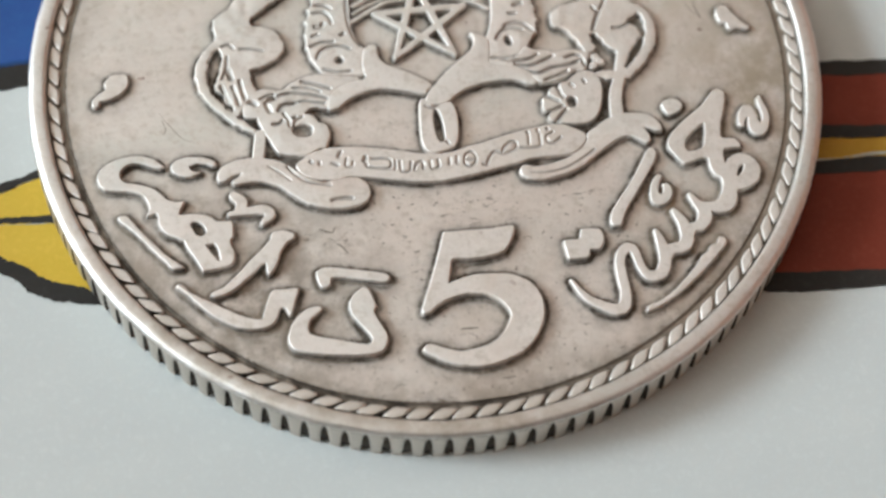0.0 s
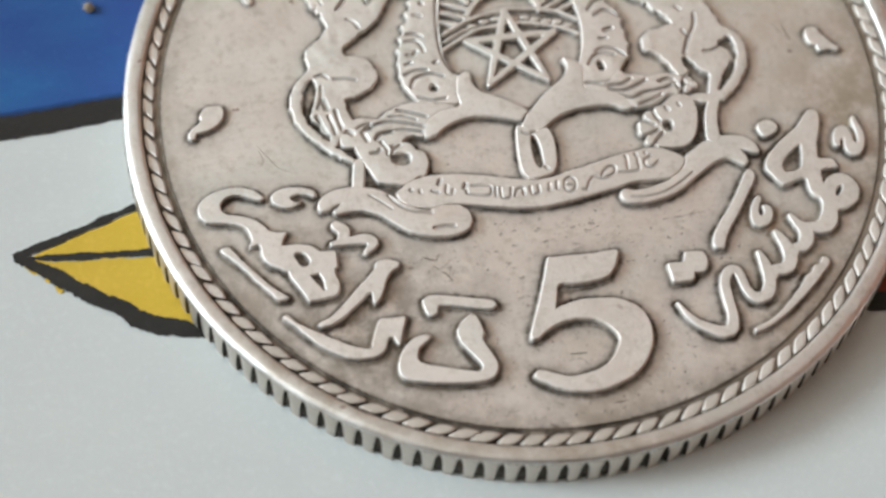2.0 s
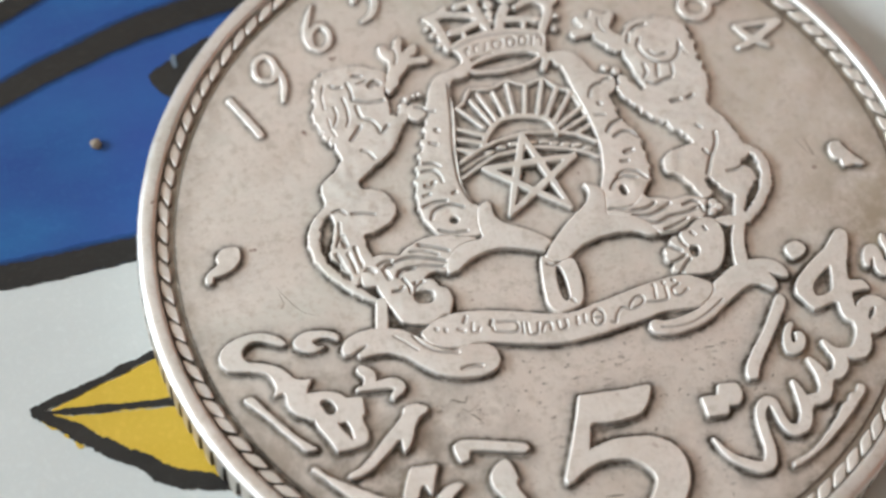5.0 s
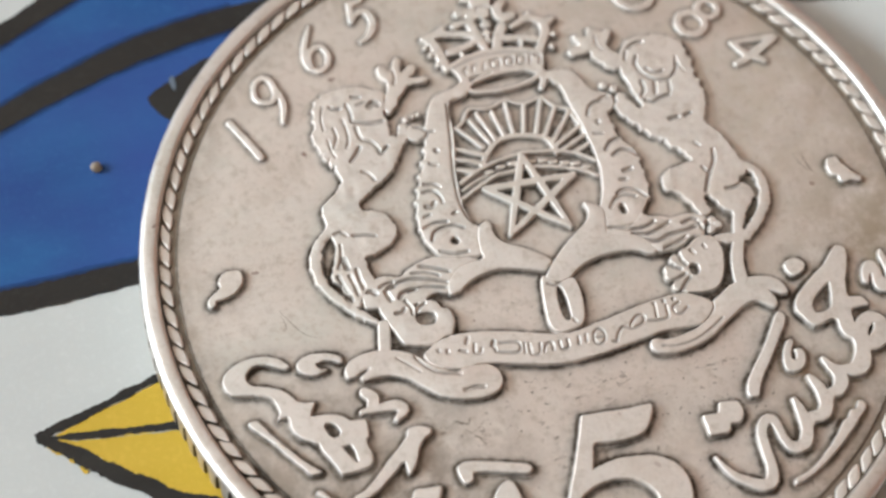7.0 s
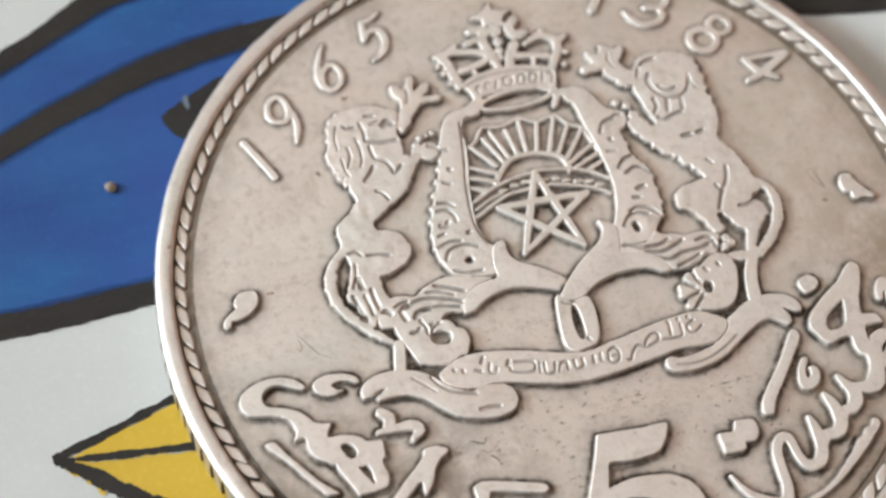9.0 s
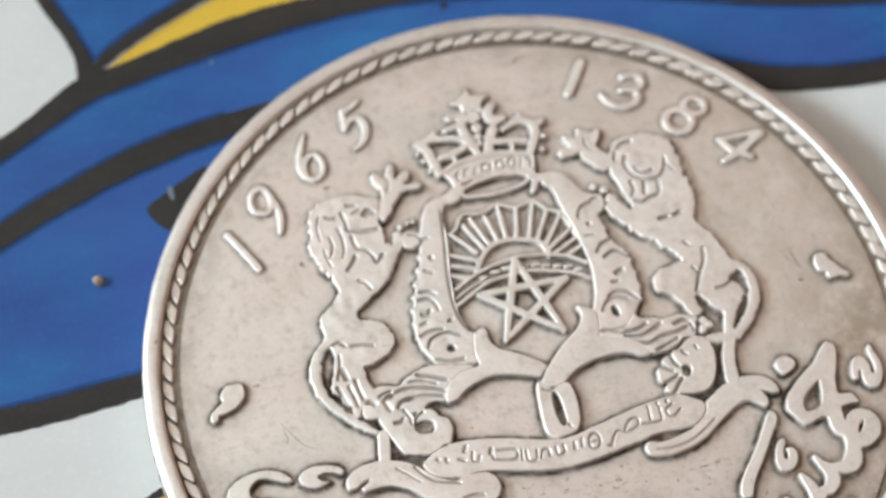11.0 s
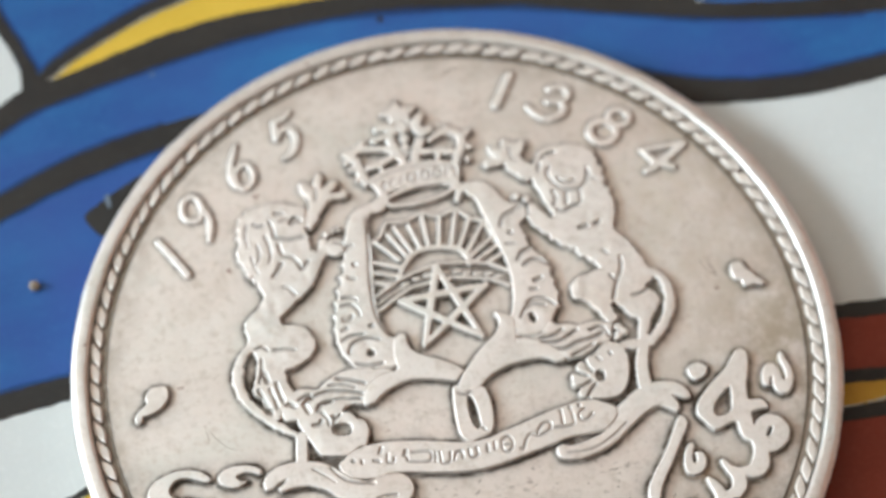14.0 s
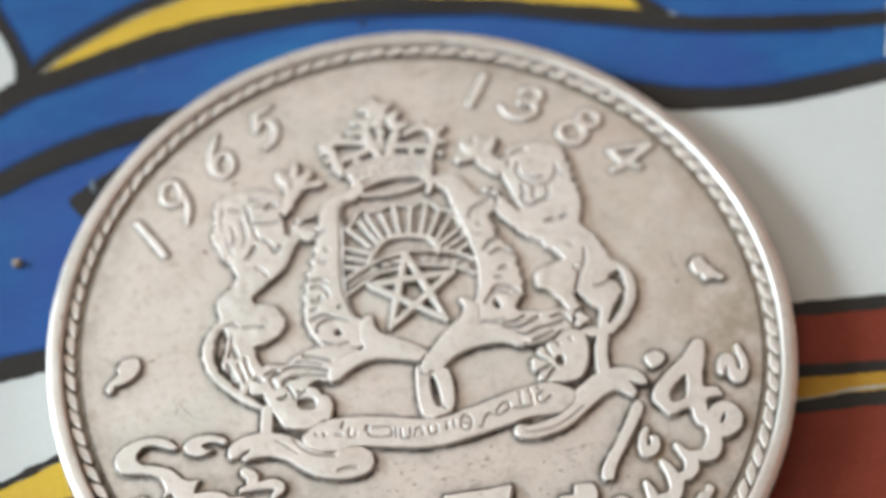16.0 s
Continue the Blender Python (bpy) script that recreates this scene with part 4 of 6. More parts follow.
forms += [("form", [(7.42, -5.57), (7.52, -5.6), (7.52, -5.76), (7.39, -5.94), (7.31, -6.2), (7.36, -6.35), (7.46, -6.3), (7.49, -6.11), (7.49, -5.98), (7.68, -5.98), (7.81, -6.12), (7.8, -6.35), (7.67, -6.61), (7.46, -6.76), (7.21, -6.77), (6.99, -6.66), (6.95, -6.38), (7.06, -6.01), (7.23, -5.71)])]
letters("letter", "raised Arabic letter", forms, h=0.16, grow=0.03)
forms = []
forms += [("form", [(10.25, -2.4), (10.45, -2.47), (10.54, -2.69), (10.45, -3.05), (10.3, -3.43), (10.13, -3.82), (10.02, -4.36), (10.16, -4.47), (10.47, -4.52), (10.6, -4.74), (10.63, -4.91), (10.41, -4.9), (10.12, -4.91), (9.95, -5.01), (9.85, -5.47), (9.57, -5.67), (9.35, -5.56), (9.34, -5.24), (9.13, -5.16), (8.82, -5.24), (8.52, -5.31), (8.34, -5.18), (8.16, -4.88), (8.02, -4.57), (8.04, -4.32), (8.27, -3.99), (8.63, -3.68), (9.07, -3.35), (9.5, -3.08), (9.79, -2.8), (10.04, -2.53)])]
forms += [("form", [(9.91, -5.48), (10.06, -5.31), (10.3, -5.18), (10.57, -5.17), (10.87, -5.31), (11.07, -5.58), (11.13, -5.91), (11, -6.25), (10.72, -6.48), (10.4, -6.61), (10.13, -6.63), (10.03, -6.94), (9.89, -7.22), (9.59, -7.41), (9.22, -7.4), (8.89, -7.24), (8.7, -7), (8.97, -6.94), (9.26, -6.91), (9.47, -6.7), (9.6, -6.39), (9.62, -6.09), (9.44, -5.89), (9.33, -5.64), (9.36, -5.24), (9.59, -5.31), (9.91, -5.16)])]
forms += [S([(3.56, -9.27, 0.066), (3.76, -9.67, 0.098), (4.05, -10.07, 0.14), (4.46, -10.37, 0.172), (4.85, -10.56, 0.204), (5.17, -10.5, 0.225), (5.33, -10.07, 0.193), (5.34, -9.42, 0.183), (5.36, -8.87, 0.183), (5.49, -8.49, 0.183), (5.74, -8.3, 0.183), (5.92, -8.38, 0.183), (6.01, -8.7, 0.161), (6.07, -9.11, 0.161), (6.24, -9.42, 0.183), (6.51, -9.51, 0.204), (6.78, -9.37, 0.225), (6.95, -9, 0.225), (6.98, -8.56, 0.204), (6.94, -8.11, 0.161), (6.87, -7.8, 0.098)])]
forms += [S([(7.1, -8.73, 0.204), (7.3, -8.56, 0.204), (7.59, -8.56, 0.214), (7.82, -8.42, 0.246), (7.94, -8.1, 0.246), (7.89, -7.64, 0.204), (7.77, -7.31, 0.161), (7.66, -7.09, 0.098)]), S([(7.98, -8.04, 0.225), (8.23, -7.85, 0.183), (8.51, -7.78, 0.225), (8.71, -7.5, 0.267), (8.71, -7.18, 0.225), (8.53, -6.88, 0.161), (8.37, -6.55, 0.098)]), S([(8.52, -6.92, 0.151), (8.8, -7.05, 0.151), (9.19, -7.16, 0.193)])]
gaps = []
gaps += [("form", [(9.51, -3.78), (9.41, -4.28), (9.28, -4.69), (9, -4.81), (8.7, -4.79), (8.64, -4.57), (8.79, -4.27), (9.05, -4.04), (9.35, -3.84)]), ("form", [(10.55, -5.64), (10.45, -5.88), (10.27, -6.06), (10.23, -5.97), (10.37, -5.73)])]
letters("letter", "raised Arabic letter", forms, holes=gaps, grow=0.03)
forms = []
forms += [("form", [(9.06, -8.32), (9.22, -8.38), (9.27, -8.54), (9.13, -8.74), (8.91, -8.93), (8.6, -9.22), (8.21, -9.56), (7.71, -9.93), (7.23, -10.26), (6.69, -10.54), (6.24, -10.72), (5.99, -10.79), (5.94, -10.69), (6.08, -10.57), (6.51, -10.44), (6.98, -10.18), (7.48, -9.78), (7.96, -9.34), (8.29, -8.95), (8.52, -8.83), (8.69, -8.6), (8.9, -8.56)])]
letters("letter", "raised Arabic letter", forms, h=0.17, grow=0.03)
forms = []
forms += [("form", [(3.57, -7.74), (3.63, -7.68), (3.79, -7.67), (4.14, -7.69), (4.23, -7.43), (4.3, -7.34), (4.44, -7.33), (4.8, -7.38), (4.97, -7.49), (5.02, -7.77), (4.92, -8.07), (4.71, -8.2), (4.46, -8.18), (4.39, -8.36), (4.22, -8.46), (3.7, -8.43), (3.61, -8.34), (3.58, -8.04)])]
letters("letter", "raised Arabic letter dots", forms, h=0.18, grow=0.03)
forms = []
forms += [("form", [(8.17, -2.75), (8.4, -2.55), (8.69, -2.54), (8.87, -2.71), (8.92, -2.87), (8.78, -3.07), (8.55, -3.17), (8.35, -3.21), (8.21, -3.02)])]
letters("letter", "raised Arabic letter dot", forms, h=0.15, grow=0.03)
forms = []
forms += [("form", [(11.73, -2.89), (11.83, -2.92), (11.89, -3.26), (11.97, -3.64), (11.92, -3.96), (11.76, -4.31), (11.52, -4.52), (11.28, -4.48), (11.13, -4.29), (11.1, -4.05), (11.14, -3.77), (11.05, -3.83), (10.98, -4.03), (10.84, -4.07), (10.76, -3.95), (10.81, -3.63), (10.94, -3.37), (11.14, -3.21), (11.35, -3.25), (11.45, -3.4), (11.5, -3.65), (11.5, -3.9), (11.59, -4), (11.68, -3.76), (11.67, -3.47), (11.63, -3.14)])]
letters("letter", "raised Arabic letter", forms, h=0.18, grow=0.03)
forms = []
forms += [("form", [(-11.61, 1.12), (-11.37, 1.29), (-11.08, 1.31), (-10.84, 1.21), (-10.79, 0.97), (-10.87, 0.7), (-11.08, 0.47), (-11.38, 0.3), (-11.67, 0.24), (-11.88, 0.22), (-11.96, 0.04), (-12.12, -0), (-12.21, 0.15), (-12.13, 0.37), (-11.95, 0.52), (-11.75, 0.65), (-11.66, 0.76), (-11.69, 0.92)])]
letters("mark", "raised drop-shaped mark", forms, h=0.15, grow=0.02)
forms = []
forms += [("form", [(11.12, 1.12), (11.32, 1.17), (11.51, 1.1), (11.59, 0.87), (11.72, 0.64), (11.91, 0.36), (12.12, 0.14), (12.04, -0.01), (11.74, 0.09), (11.42, 0.05), (11.29, 0.17), (11.28, 0.34), (11.1, 0.43), (11, 0.65), (11, 0.91)])]
letters("mark", "raised drop-shaped mark", forms, h=0.15, grow=0.02)
# arms: star and sun
forms = []
forms += [S([(0.09, 3.64, 0.1), (0.59, 2.03, 0.121), (1.08, 0.45, 0.074)]), S([(0.09, 3.64, 0.1), (-0.51, 2.09, 0.121), (-1.1, 0.56, 0.074)]), S([(-1.56, 2.55, 0.1), (0.08, 2.51, 0.121), (1.73, 2.47, 0.074)]), S([(-1.56, 2.55, 0.1), (-0.23, 1.49, 0.121), (1.08, 0.45, 0.074)]), S([(1.73, 2.47, 0.1), (0.3, 1.51, 0.121), (-1.1, 0.56, 0.074)])]
relief("star", coin, forms, h=0.19, shoulder=0.06, strength=0.85, label="raised interlaced five-pointed star")
forms = []
forms += [S([(-1.4, 3.59, 0.087), (-1.11, 4, 0.087), (-0.77, 4.33, 0.087), (-0.35, 4.51, 0.087), (0.19, 4.51, 0.087), (0.79, 4.36, 0.087), (1.17, 4.18, 0.087), (1.38, 3.84, 0.087), (1.4, 3.54, 0.087)]), S([(-2.36, 3, 0.051), (-1.63, 3.37, 0.051), (-0.94, 3.6, 0.051), (-0.18, 3.73, 0.051), (0.36, 3.75, 0.051), (1.3, 3.59, 0.051), (2.07, 3.34, 0.051), (2.7, 2.9, 0.051)])]
forms += [S([(-2.46, 2.34, 0.051), (-1.82, 2.68, 0.051), (-1.11, 3.01, 0.051), (-0.45, 3.08, 0.051), (0.23, 3.13, 0.051), (0.88, 3.02, 0.051), (1.71, 2.78, 0.051), (2.25, 2.51, 0.051), (2.59, 2.26, 0.051)]), S([(-2.39, 2.68, 0.024), (-1.68, 3.02, 0.024), (-1.27, 3.14, 0.024)]), S([(-1.99, 5.27, 0.049), (-1.7, 5.46, 0.049), (-1.33, 5.96, 0.049), (-0.81, 5.88, 0.049), (-0.49, 5.88, 0.049), (-0.07, 6.05, 0.049), (0.11, 6.08, 0.049), (0.43, 5.91, 0.049), (0.77, 5.78, 0.049), (1.17, 5.88, 0.049), (1.46, 5.93, 0.049)])]
forms += [S([(1.46, 5.93, 0.049), (1.68, 5.63, 0.049), (1.94, 5.38, 0.049), (2.26, 5.23, 0.049), (2.4, 4.88, 0.049), (2.52, 4.48, 0.049), (2.68, 3.94, 0.049)])]
relief("sun", coin, forms, h=0.16, shoulder=0.06, worn=0.6, halo=0.12, strength=0.7, label="raised half sun over a double arch")
forms = []
forms += [S([(0.32, 3.4, 0.055), (0.53, 3.37, 0.055)])]
relief("pellet", coin, forms, h=0.07, shoulder=0.07, worn=0.9, halo=0.05, strength=0.4)
forms = []
forms += [S([(0.72, 3.35, 0.055), (0.93, 3.32, 0.055)])]
relief("pellet", coin, forms, h=0.07, shoulder=0.07, worn=0.9, halo=0.05, strength=0.4)
forms = []
forms += [S([(1.09, 3.21, 0.055), (1.29, 3.19, 0.055)])]
relief("pellet", coin, forms, h=0.07, shoulder=0.07, worn=0.9, halo=0.05, strength=0.4)
forms = []
forms += [S([(1.5, 3.09, 0.055), (1.71, 3.06, 0.055)])]
relief("pellet", coin, forms, h=0.07, shoulder=0.07, worn=0.9, halo=0.05, strength=0.4)
forms = []
forms += [S([(1.88, 2.98, 0.055), (2.09, 2.95, 0.055)])]
relief("pellet", coin, forms, h=0.07, shoulder=0.07, worn=0.9, halo=0.05, strength=0.4)
forms = []
forms += [S([(2.22, 2.75, 0.055), (2.43, 2.73, 0.055)])]
relief("pellet", coin, forms, h=0.07, shoulder=0.07, worn=0.9, halo=0.05, strength=0.4)
forms = []
forms += [S([(-1.33, 3.29, 0.055), (-1.12, 3.27, 0.055)])]
relief("pellet", coin, forms, h=0.07, shoulder=0.07, worn=0.9, halo=0.05, strength=0.4)
forms = []
forms += [S([(-0.85, 3.42, 0.055), (-0.64, 3.39, 0.055)])]
relief("pellet", coin, forms, h=0.07, shoulder=0.07, worn=0.9, halo=0.05, strength=0.4)
forms = []
forms += [S([(-0.4, 3.47, 0.055), (-0.2, 3.45, 0.055)])]
relief("pellet", coin, forms, h=0.07, shoulder=0.07, worn=0.9, halo=0.05, strength=0.4)
forms = []
forms += [S([(-1.97, 5.26, 0.058), (-1.2, 4.29, 0.07)])]
relief("ray", coin, forms, h=0.17, shoulder=0.06, worn=0.5, halo=0.12, strength=0.7)
forms = []
forms += [S([(-1.41, 5.49, 0.058), (-0.91, 4.41, 0.07)])]
relief("ray", coin, forms, h=0.17, shoulder=0.06, worn=0.5, halo=0.12, strength=0.7)
forms = []
forms += [S([(-1.09, 5.73, 0.058), (-0.68, 4.55, 0.07)])]
relief("ray", coin, forms, h=0.17, shoulder=0.06, worn=0.5, halo=0.12, strength=0.7)
forms = []
forms += [S([(-0.52, 5.69, 0.058), (-0.32, 4.63, 0.07)])]
relief("ray", coin, forms, h=0.17, shoulder=0.06, worn=0.5, halo=0.12, strength=0.7)
forms = []
forms += [S([(0.07, 5.94, 0.058), (0.04, 4.66, 0.07)])]
relief("ray", coin, forms, h=0.17, shoulder=0.06, worn=0.5, halo=0.12, strength=0.7)
forms = []
forms += [S([(0.73, 5.74, 0.058), (0.42, 4.57, 0.07)])]
relief("ray", coin, forms, h=0.17, shoulder=0.06, worn=0.5, halo=0.12, strength=0.7)
forms = []
forms += [S([(1.38, 5.8, 0.058), (0.89, 4.46, 0.07)])]
relief("ray", coin, forms, h=0.17, shoulder=0.06, worn=0.5, halo=0.12, strength=0.7)
forms = []
forms += [S([(1.82, 5.36, 0.058), (1.16, 4.27, 0.07)])]
relief("ray", coin, forms, h=0.17, shoulder=0.06, worn=0.5, halo=0.12, strength=0.7)
forms = []
forms += [S([(2.28, 5.08, 0.058), (1.44, 4.04, 0.07)])]
relief("ray", coin, forms, h=0.17, shoulder=0.06, worn=0.5, halo=0.12, strength=0.7)
forms = []
forms += [S([(2.5, 4.41, 0.058), (1.52, 3.83, 0.07)])]
relief("ray", coin, forms, h=0.17, shoulder=0.06, worn=0.5, halo=0.12, strength=0.7)
forms = []
forms += [S([(2.6, 4, 0.058), (1.64, 3.56, 0.07)])]
relief("ray", coin, forms, h=0.17, shoulder=0.06, worn=0.5, halo=0.12, strength=0.7)
forms = []
forms += [S([(-2.16, 4.4, 0.058), (-1.27, 3.97, 0.07)])]
relief("ray", coin, forms, h=0.17, shoulder=0.06, worn=0.5, halo=0.12, strength=0.7)
forms = []
forms += [S([(-2.27, 3.97, 0.058), (-1.42, 3.65, 0.07)])]
relief("ray", coin, forms, h=0.17, shoulder=0.06, worn=0.5, halo=0.12, strength=0.7)
forms = []
forms += [S([(-2.34, 3.56, 0.058), (-1.79, 3.33, 0.07)])]
relief("ray", coin, forms, h=0.17, shoulder=0.06, worn=0.5, halo=0.12, strength=0.7)
forms = []
forms += [S([(2.63, 3.61, 0.058), (2.1, 3.38, 0.07)])]
relief("ray", coin, forms, h=0.17, shoulder=0.06, worn=0.5, halo=0.12, strength=0.7)
# shield
forms = []
forms += [("form", [(-1.37, 6.53), (-1.75, 6.5), (-1.98, 6.36), (-2.11, 5.93), (-2.12, 5.32), (-2.23, 4.51), (-2.4, 3.72), (-2.49, 2.98), (-2.55, 2.3), (-2.49, 1.75), (-2.35, 1.32), (-2.18, 1.05), (-2.28, 0.67), (-2.35, 0.27), (-2.34, -0), (-2.75, 0.01), (-3.34, 0.15), (-3.78, 0.3), (-3.99, 0.58), (-4.14, 0.89), (-4.23, 1.25), (-4.25, 1.65), (-4.18, 2.16), (-4.04, 2.7), (-3.84, 3.24), (-3.6, 3.77), (-3.39, 4.31), (-3.26, 4.75), (-3.18, 5.21), (-2.99, 5.77), (-2.76, 6.32), (-2.5, 6.68), (-2.2, 6.83), (-1.91, 6.86), (-1.62, 6.98), (-1.29, 7.13), (-1.13, 6.92)])]
forms += [S([(-3.3, 4.6, 0.098)]), S([(-3.52, 4.08, 0.098)]), S([(-3.74, 3.56, 0.098)]), S([(-3.93, 3.05, 0.098)]), S([(-4.09, 2.53, 0.098)]), S([(-4.16, 1.99, 0.098)]), S([(-4.2, 1.47, 0.098)]), S([(-4.1, 0.97, 0.098)]), S([(-3.48, 5.38, 0.363)]), S([(-3.68, 6.01, 0.066)]), S([(-3.42, 6.09, 0.055)]), S([(-3.2, 6.14, 0.077)])]
gaps = []
gaps += [S([(-3.15, 0.71, 0.172)])]
cuts = []
cuts += [S([(-2.1, 6.29, 0.02), (-2.18, 5.58, 0.02), (-2.33, 4.65, 0.02), (-2.5, 3.74, 0.02), (-2.59, 2.94, 0.02), (-2.61, 2.24, 0.02), (-2.5, 1.64, 0.02), (-2.31, 1.25, 0.02)]), S([(-3.49, 5.6, 0.02), (-3.25, 5.52, 0.02), (-3.1, 5.34, 0.02), (-2.86, 5.28, 0.02)]), S([(-3.38, 5, 0.02), (-3.17, 5.09, 0.02), (-3.08, 5.26, 0.02)]), S([(-2.95, 4.46, 0.06), (-2.92, 4.43, 0.06)]), S([(-3.29, 3.98, 0.03), (-3.06, 3.87, 0.03)]), S([(-3.71, 3.18, 0.03), (-3.39, 3.13, 0.03), (-3.18, 2.96, 0.03)])]
cuts += [S([(-3.83, 2.86, 0.03), (-3.46, 2.84, 0.03), (-3.26, 2.58, 0.03), (-3.22, 2.32, 0.03)]), S([(-3.84, 2.26, 0.05), (-3.67, 2.2, 0.05), (-3.53, 2.35, 0.05)]), S([(-3.99, 1.86, 0.03), (-3.79, 1.9, 0.03)]), S([(-4.1, 1.43, 0.03), (-3.71, 1.56, 0.03), (-3.26, 1.52, 0.03)]), S([(-3.95, 0.89, 0.03), (-3.79, 1.19, 0.03), (-3.44, 1.33, 0.03), (-3.06, 1.33, 0.03), (-2.73, 1.16, 0.03)]), S([(-3.77, 0.41, 0.03), (-3.32, 0.23, 0.03), (-2.81, 0.2, 0.03)]), S([(-2.94, 1.79, 0.04), (-2.85, 1.81, 0.04)])]
relief("shield_side", coin, forms, holes=gaps, grooves=cuts, dome=0.05, tuft=0.02, swell=0.03, label="raised scrolled side of the shield")
forms = []
forms += [("form", [(2.01, 6.6), (2.36, 6.91), (2.77, 6.81), (3.04, 6.45), (3.27, 5.95), (3.48, 5.7), (3.96, 5.49), (4.04, 5.17), (3.9, 4.86), (3.64, 4.73), (3.68, 4.4), (3.7, 4.06), (3.79, 3.62), (4.03, 3.23), (4.24, 2.84), (4.24, 2.36), (4.27, 1.83), (4.25, 1.29), (4.11, 0.86), (3.83, 0.51), (3.65, 0.15), (3.2, -0.15), (2.69, -0.21), (2.31, -0.12), (2.38, 0.46), (2.36, 0.93), (2.58, 1.46), (2.71, 2.02), (2.78, 2.59), (2.76, 3.19), (2.67, 3.82), (2.56, 4.52), (2.43, 5.21), (2.34, 5.8), (2.25, 6.24), (2.08, 6.38)])]
forms += [S([(3.68, 4.13, 0.098)]), S([(3.79, 3.5, 0.098)]), S([(4.06, 3.1, 0.098)]), S([(4.22, 2.58, 0.098)]), S([(4.24, 2.03, 0.098)]), S([(4.25, 1.48, 0.098)]), S([(4.13, 0.97, 0.098)]), S([(3.85, 5.91, 0.13)]), S([(4.2, 5.7, 0.14)]), S([(3.7, 5.13, 0.236)])]
gaps = []
gaps += [S([(3.1, 0.77, 0.151), (3.13, 0.6, 0.151)])]
cuts = []
cuts += [S([(2.91, 4.76, 0.03), (3.05, 5.07, 0.03), (3.29, 5.23, 0.03), (3.5, 5.25, 0.03)]), S([(3.5, 5.25, 0.02), (3.62, 5.37, 0.02), (3.85, 5.39, 0.02)]), S([(3.19, 4.4, 0.06), (3.21, 4.37, 0.06)]), S([(2.93, 3.95, 0.01), (3.26, 3.89, 0.01)]), S([(3.17, 3.19, 0.035), (3.43, 3.47, 0.035), (3.75, 3.58, 0.035)]), S([(3.37, 2.91, 0.035), (3.7, 3.07, 0.035), (4.02, 2.97, 0.035), (4.23, 2.75, 0.035)]), S([(3.6, 2.18, 0.06), (3.86, 2.24, 0.06)]), S([(3.35, 1.86, 0.03), (3.58, 1.83, 0.03)])]
cuts += [S([(3.07, 1.32, 0.035), (3.37, 1.44, 0.035), (3.77, 1.34, 0.035), (4.06, 1.03, 0.035)]), S([(2.68, 0.81, 0.03), (2.93, 1.12, 0.03), (3.28, 1.22, 0.03), (3.69, 1.08, 0.03)]), S([(2.4, 0.04, 0.03), (2.91, -0.06, 0.03), (3.3, -0.02, 0.03)]), S([(2.45, 4.96, 0), (2.57, 4.2, 0), (2.67, 3.46, 0), (2.7, 2.85, 0), (2.66, 2.22, 0), (2.43, 1.38, 0)])]
relief("shield_side", coin, forms, holes=gaps, grooves=cuts, dome=0.05, tuft=0.02, swell=0.03, label="raised scrolled side of the shield")
# horns, ring
forms = []
forms += [("form", [(-2.21, 1.01), (-2.02, 1.17), (-1.82, 1.22), (-1.73, 1.06), (-1.75, 0.77), (-1.63, 0.46), (-1.35, 0.19), (-0.86, -0.07), (-0.37, -0.41), (0.01, -0.77), (-0.16, -0.98), (-0.36, -1.11), (-0.93, -0.91), (-1.6, -0.72), (-2.16, -0.7), (-2.65, -0.81), (-3.07, -0.99), (-3.42, -1.24), (-3.73, -1.32), (-3.85, -1.21), (-3.75, -0.85), (-3.53, -0.57), (-3.16, -0.34), (-2.72, -0.25), (-2.33, -0.19), (-2.35, 0.11), (-2.33, 0.56)])]
relief("horn", coin, forms, dome=0.05, h=0.22, shoulder=0.06, label="raised horn of plenty")
forms = []
forms += [("form", [(1.79, 1.23), (2.03, 1.13), (2.26, 0.98), (2.38, 0.74), (2.35, 0.35), (2.27, -0.14), (2.63, -0.27), (3.02, -0.36), (3.39, -0.57), (3.68, -0.84), (3.87, -1.12), (3.75, -1.29), (3.49, -1.23), (3.19, -1.05), (2.84, -0.96), (2.42, -0.93), (1.89, -0.96), (1.43, -1.07), (1.09, -1.17), (0.78, -1.37), (0.46, -1.58), (0.07, -1.64), (-0.31, -1.44), (-0.17, -1.16), (0.11, -0.85), (0.36, -0.59), (0.65, -0.32), (1.08, 0.01), (1.51, 0.32), (1.78, 0.63), (1.86, 0.91)])]
relief("horn", coin, forms, dome=0.05, h=0.22, shoulder=0.06, label="raised horn of plenty")
forms = []
forms += [("form", [(-0.47, -1.36), (-0.26, -1.48), (0.05, -1.71), (0.43, -1.62), (0.62, -1.67), (0.71, -2.09), (0.69, -2.64), (0.6, -3.13), (0.41, -3.43), (0.07, -3.53), (-0.3, -3.59), (-0.59, -3.45), (-0.69, -3.08), (-0.67, -2.53), (-0.59, -1.89)])]
gaps = []
gaps += [("form", [(-0.07, -1.81), (0.09, -1.92), (0.17, -2.29), (0.17, -2.85), (0.13, -3.12), (-0.02, -3.22), (-0.14, -3.06), (-0.19, -2.65), (-0.16, -2.15)])]
cuts = []
cuts += [S([(-0.35, -1.65, 0.01), (-0.14, -1.77, 0.01), (0.05, -1.71, 0.01)]), S([(0.17, -3.2, 0.02), (0.24, -3.3, 0.02)])]
relief("ring", coin, forms, holes=gaps, grooves=cuts, h=0.22, shoulder=0.06, label="raised oval ring")
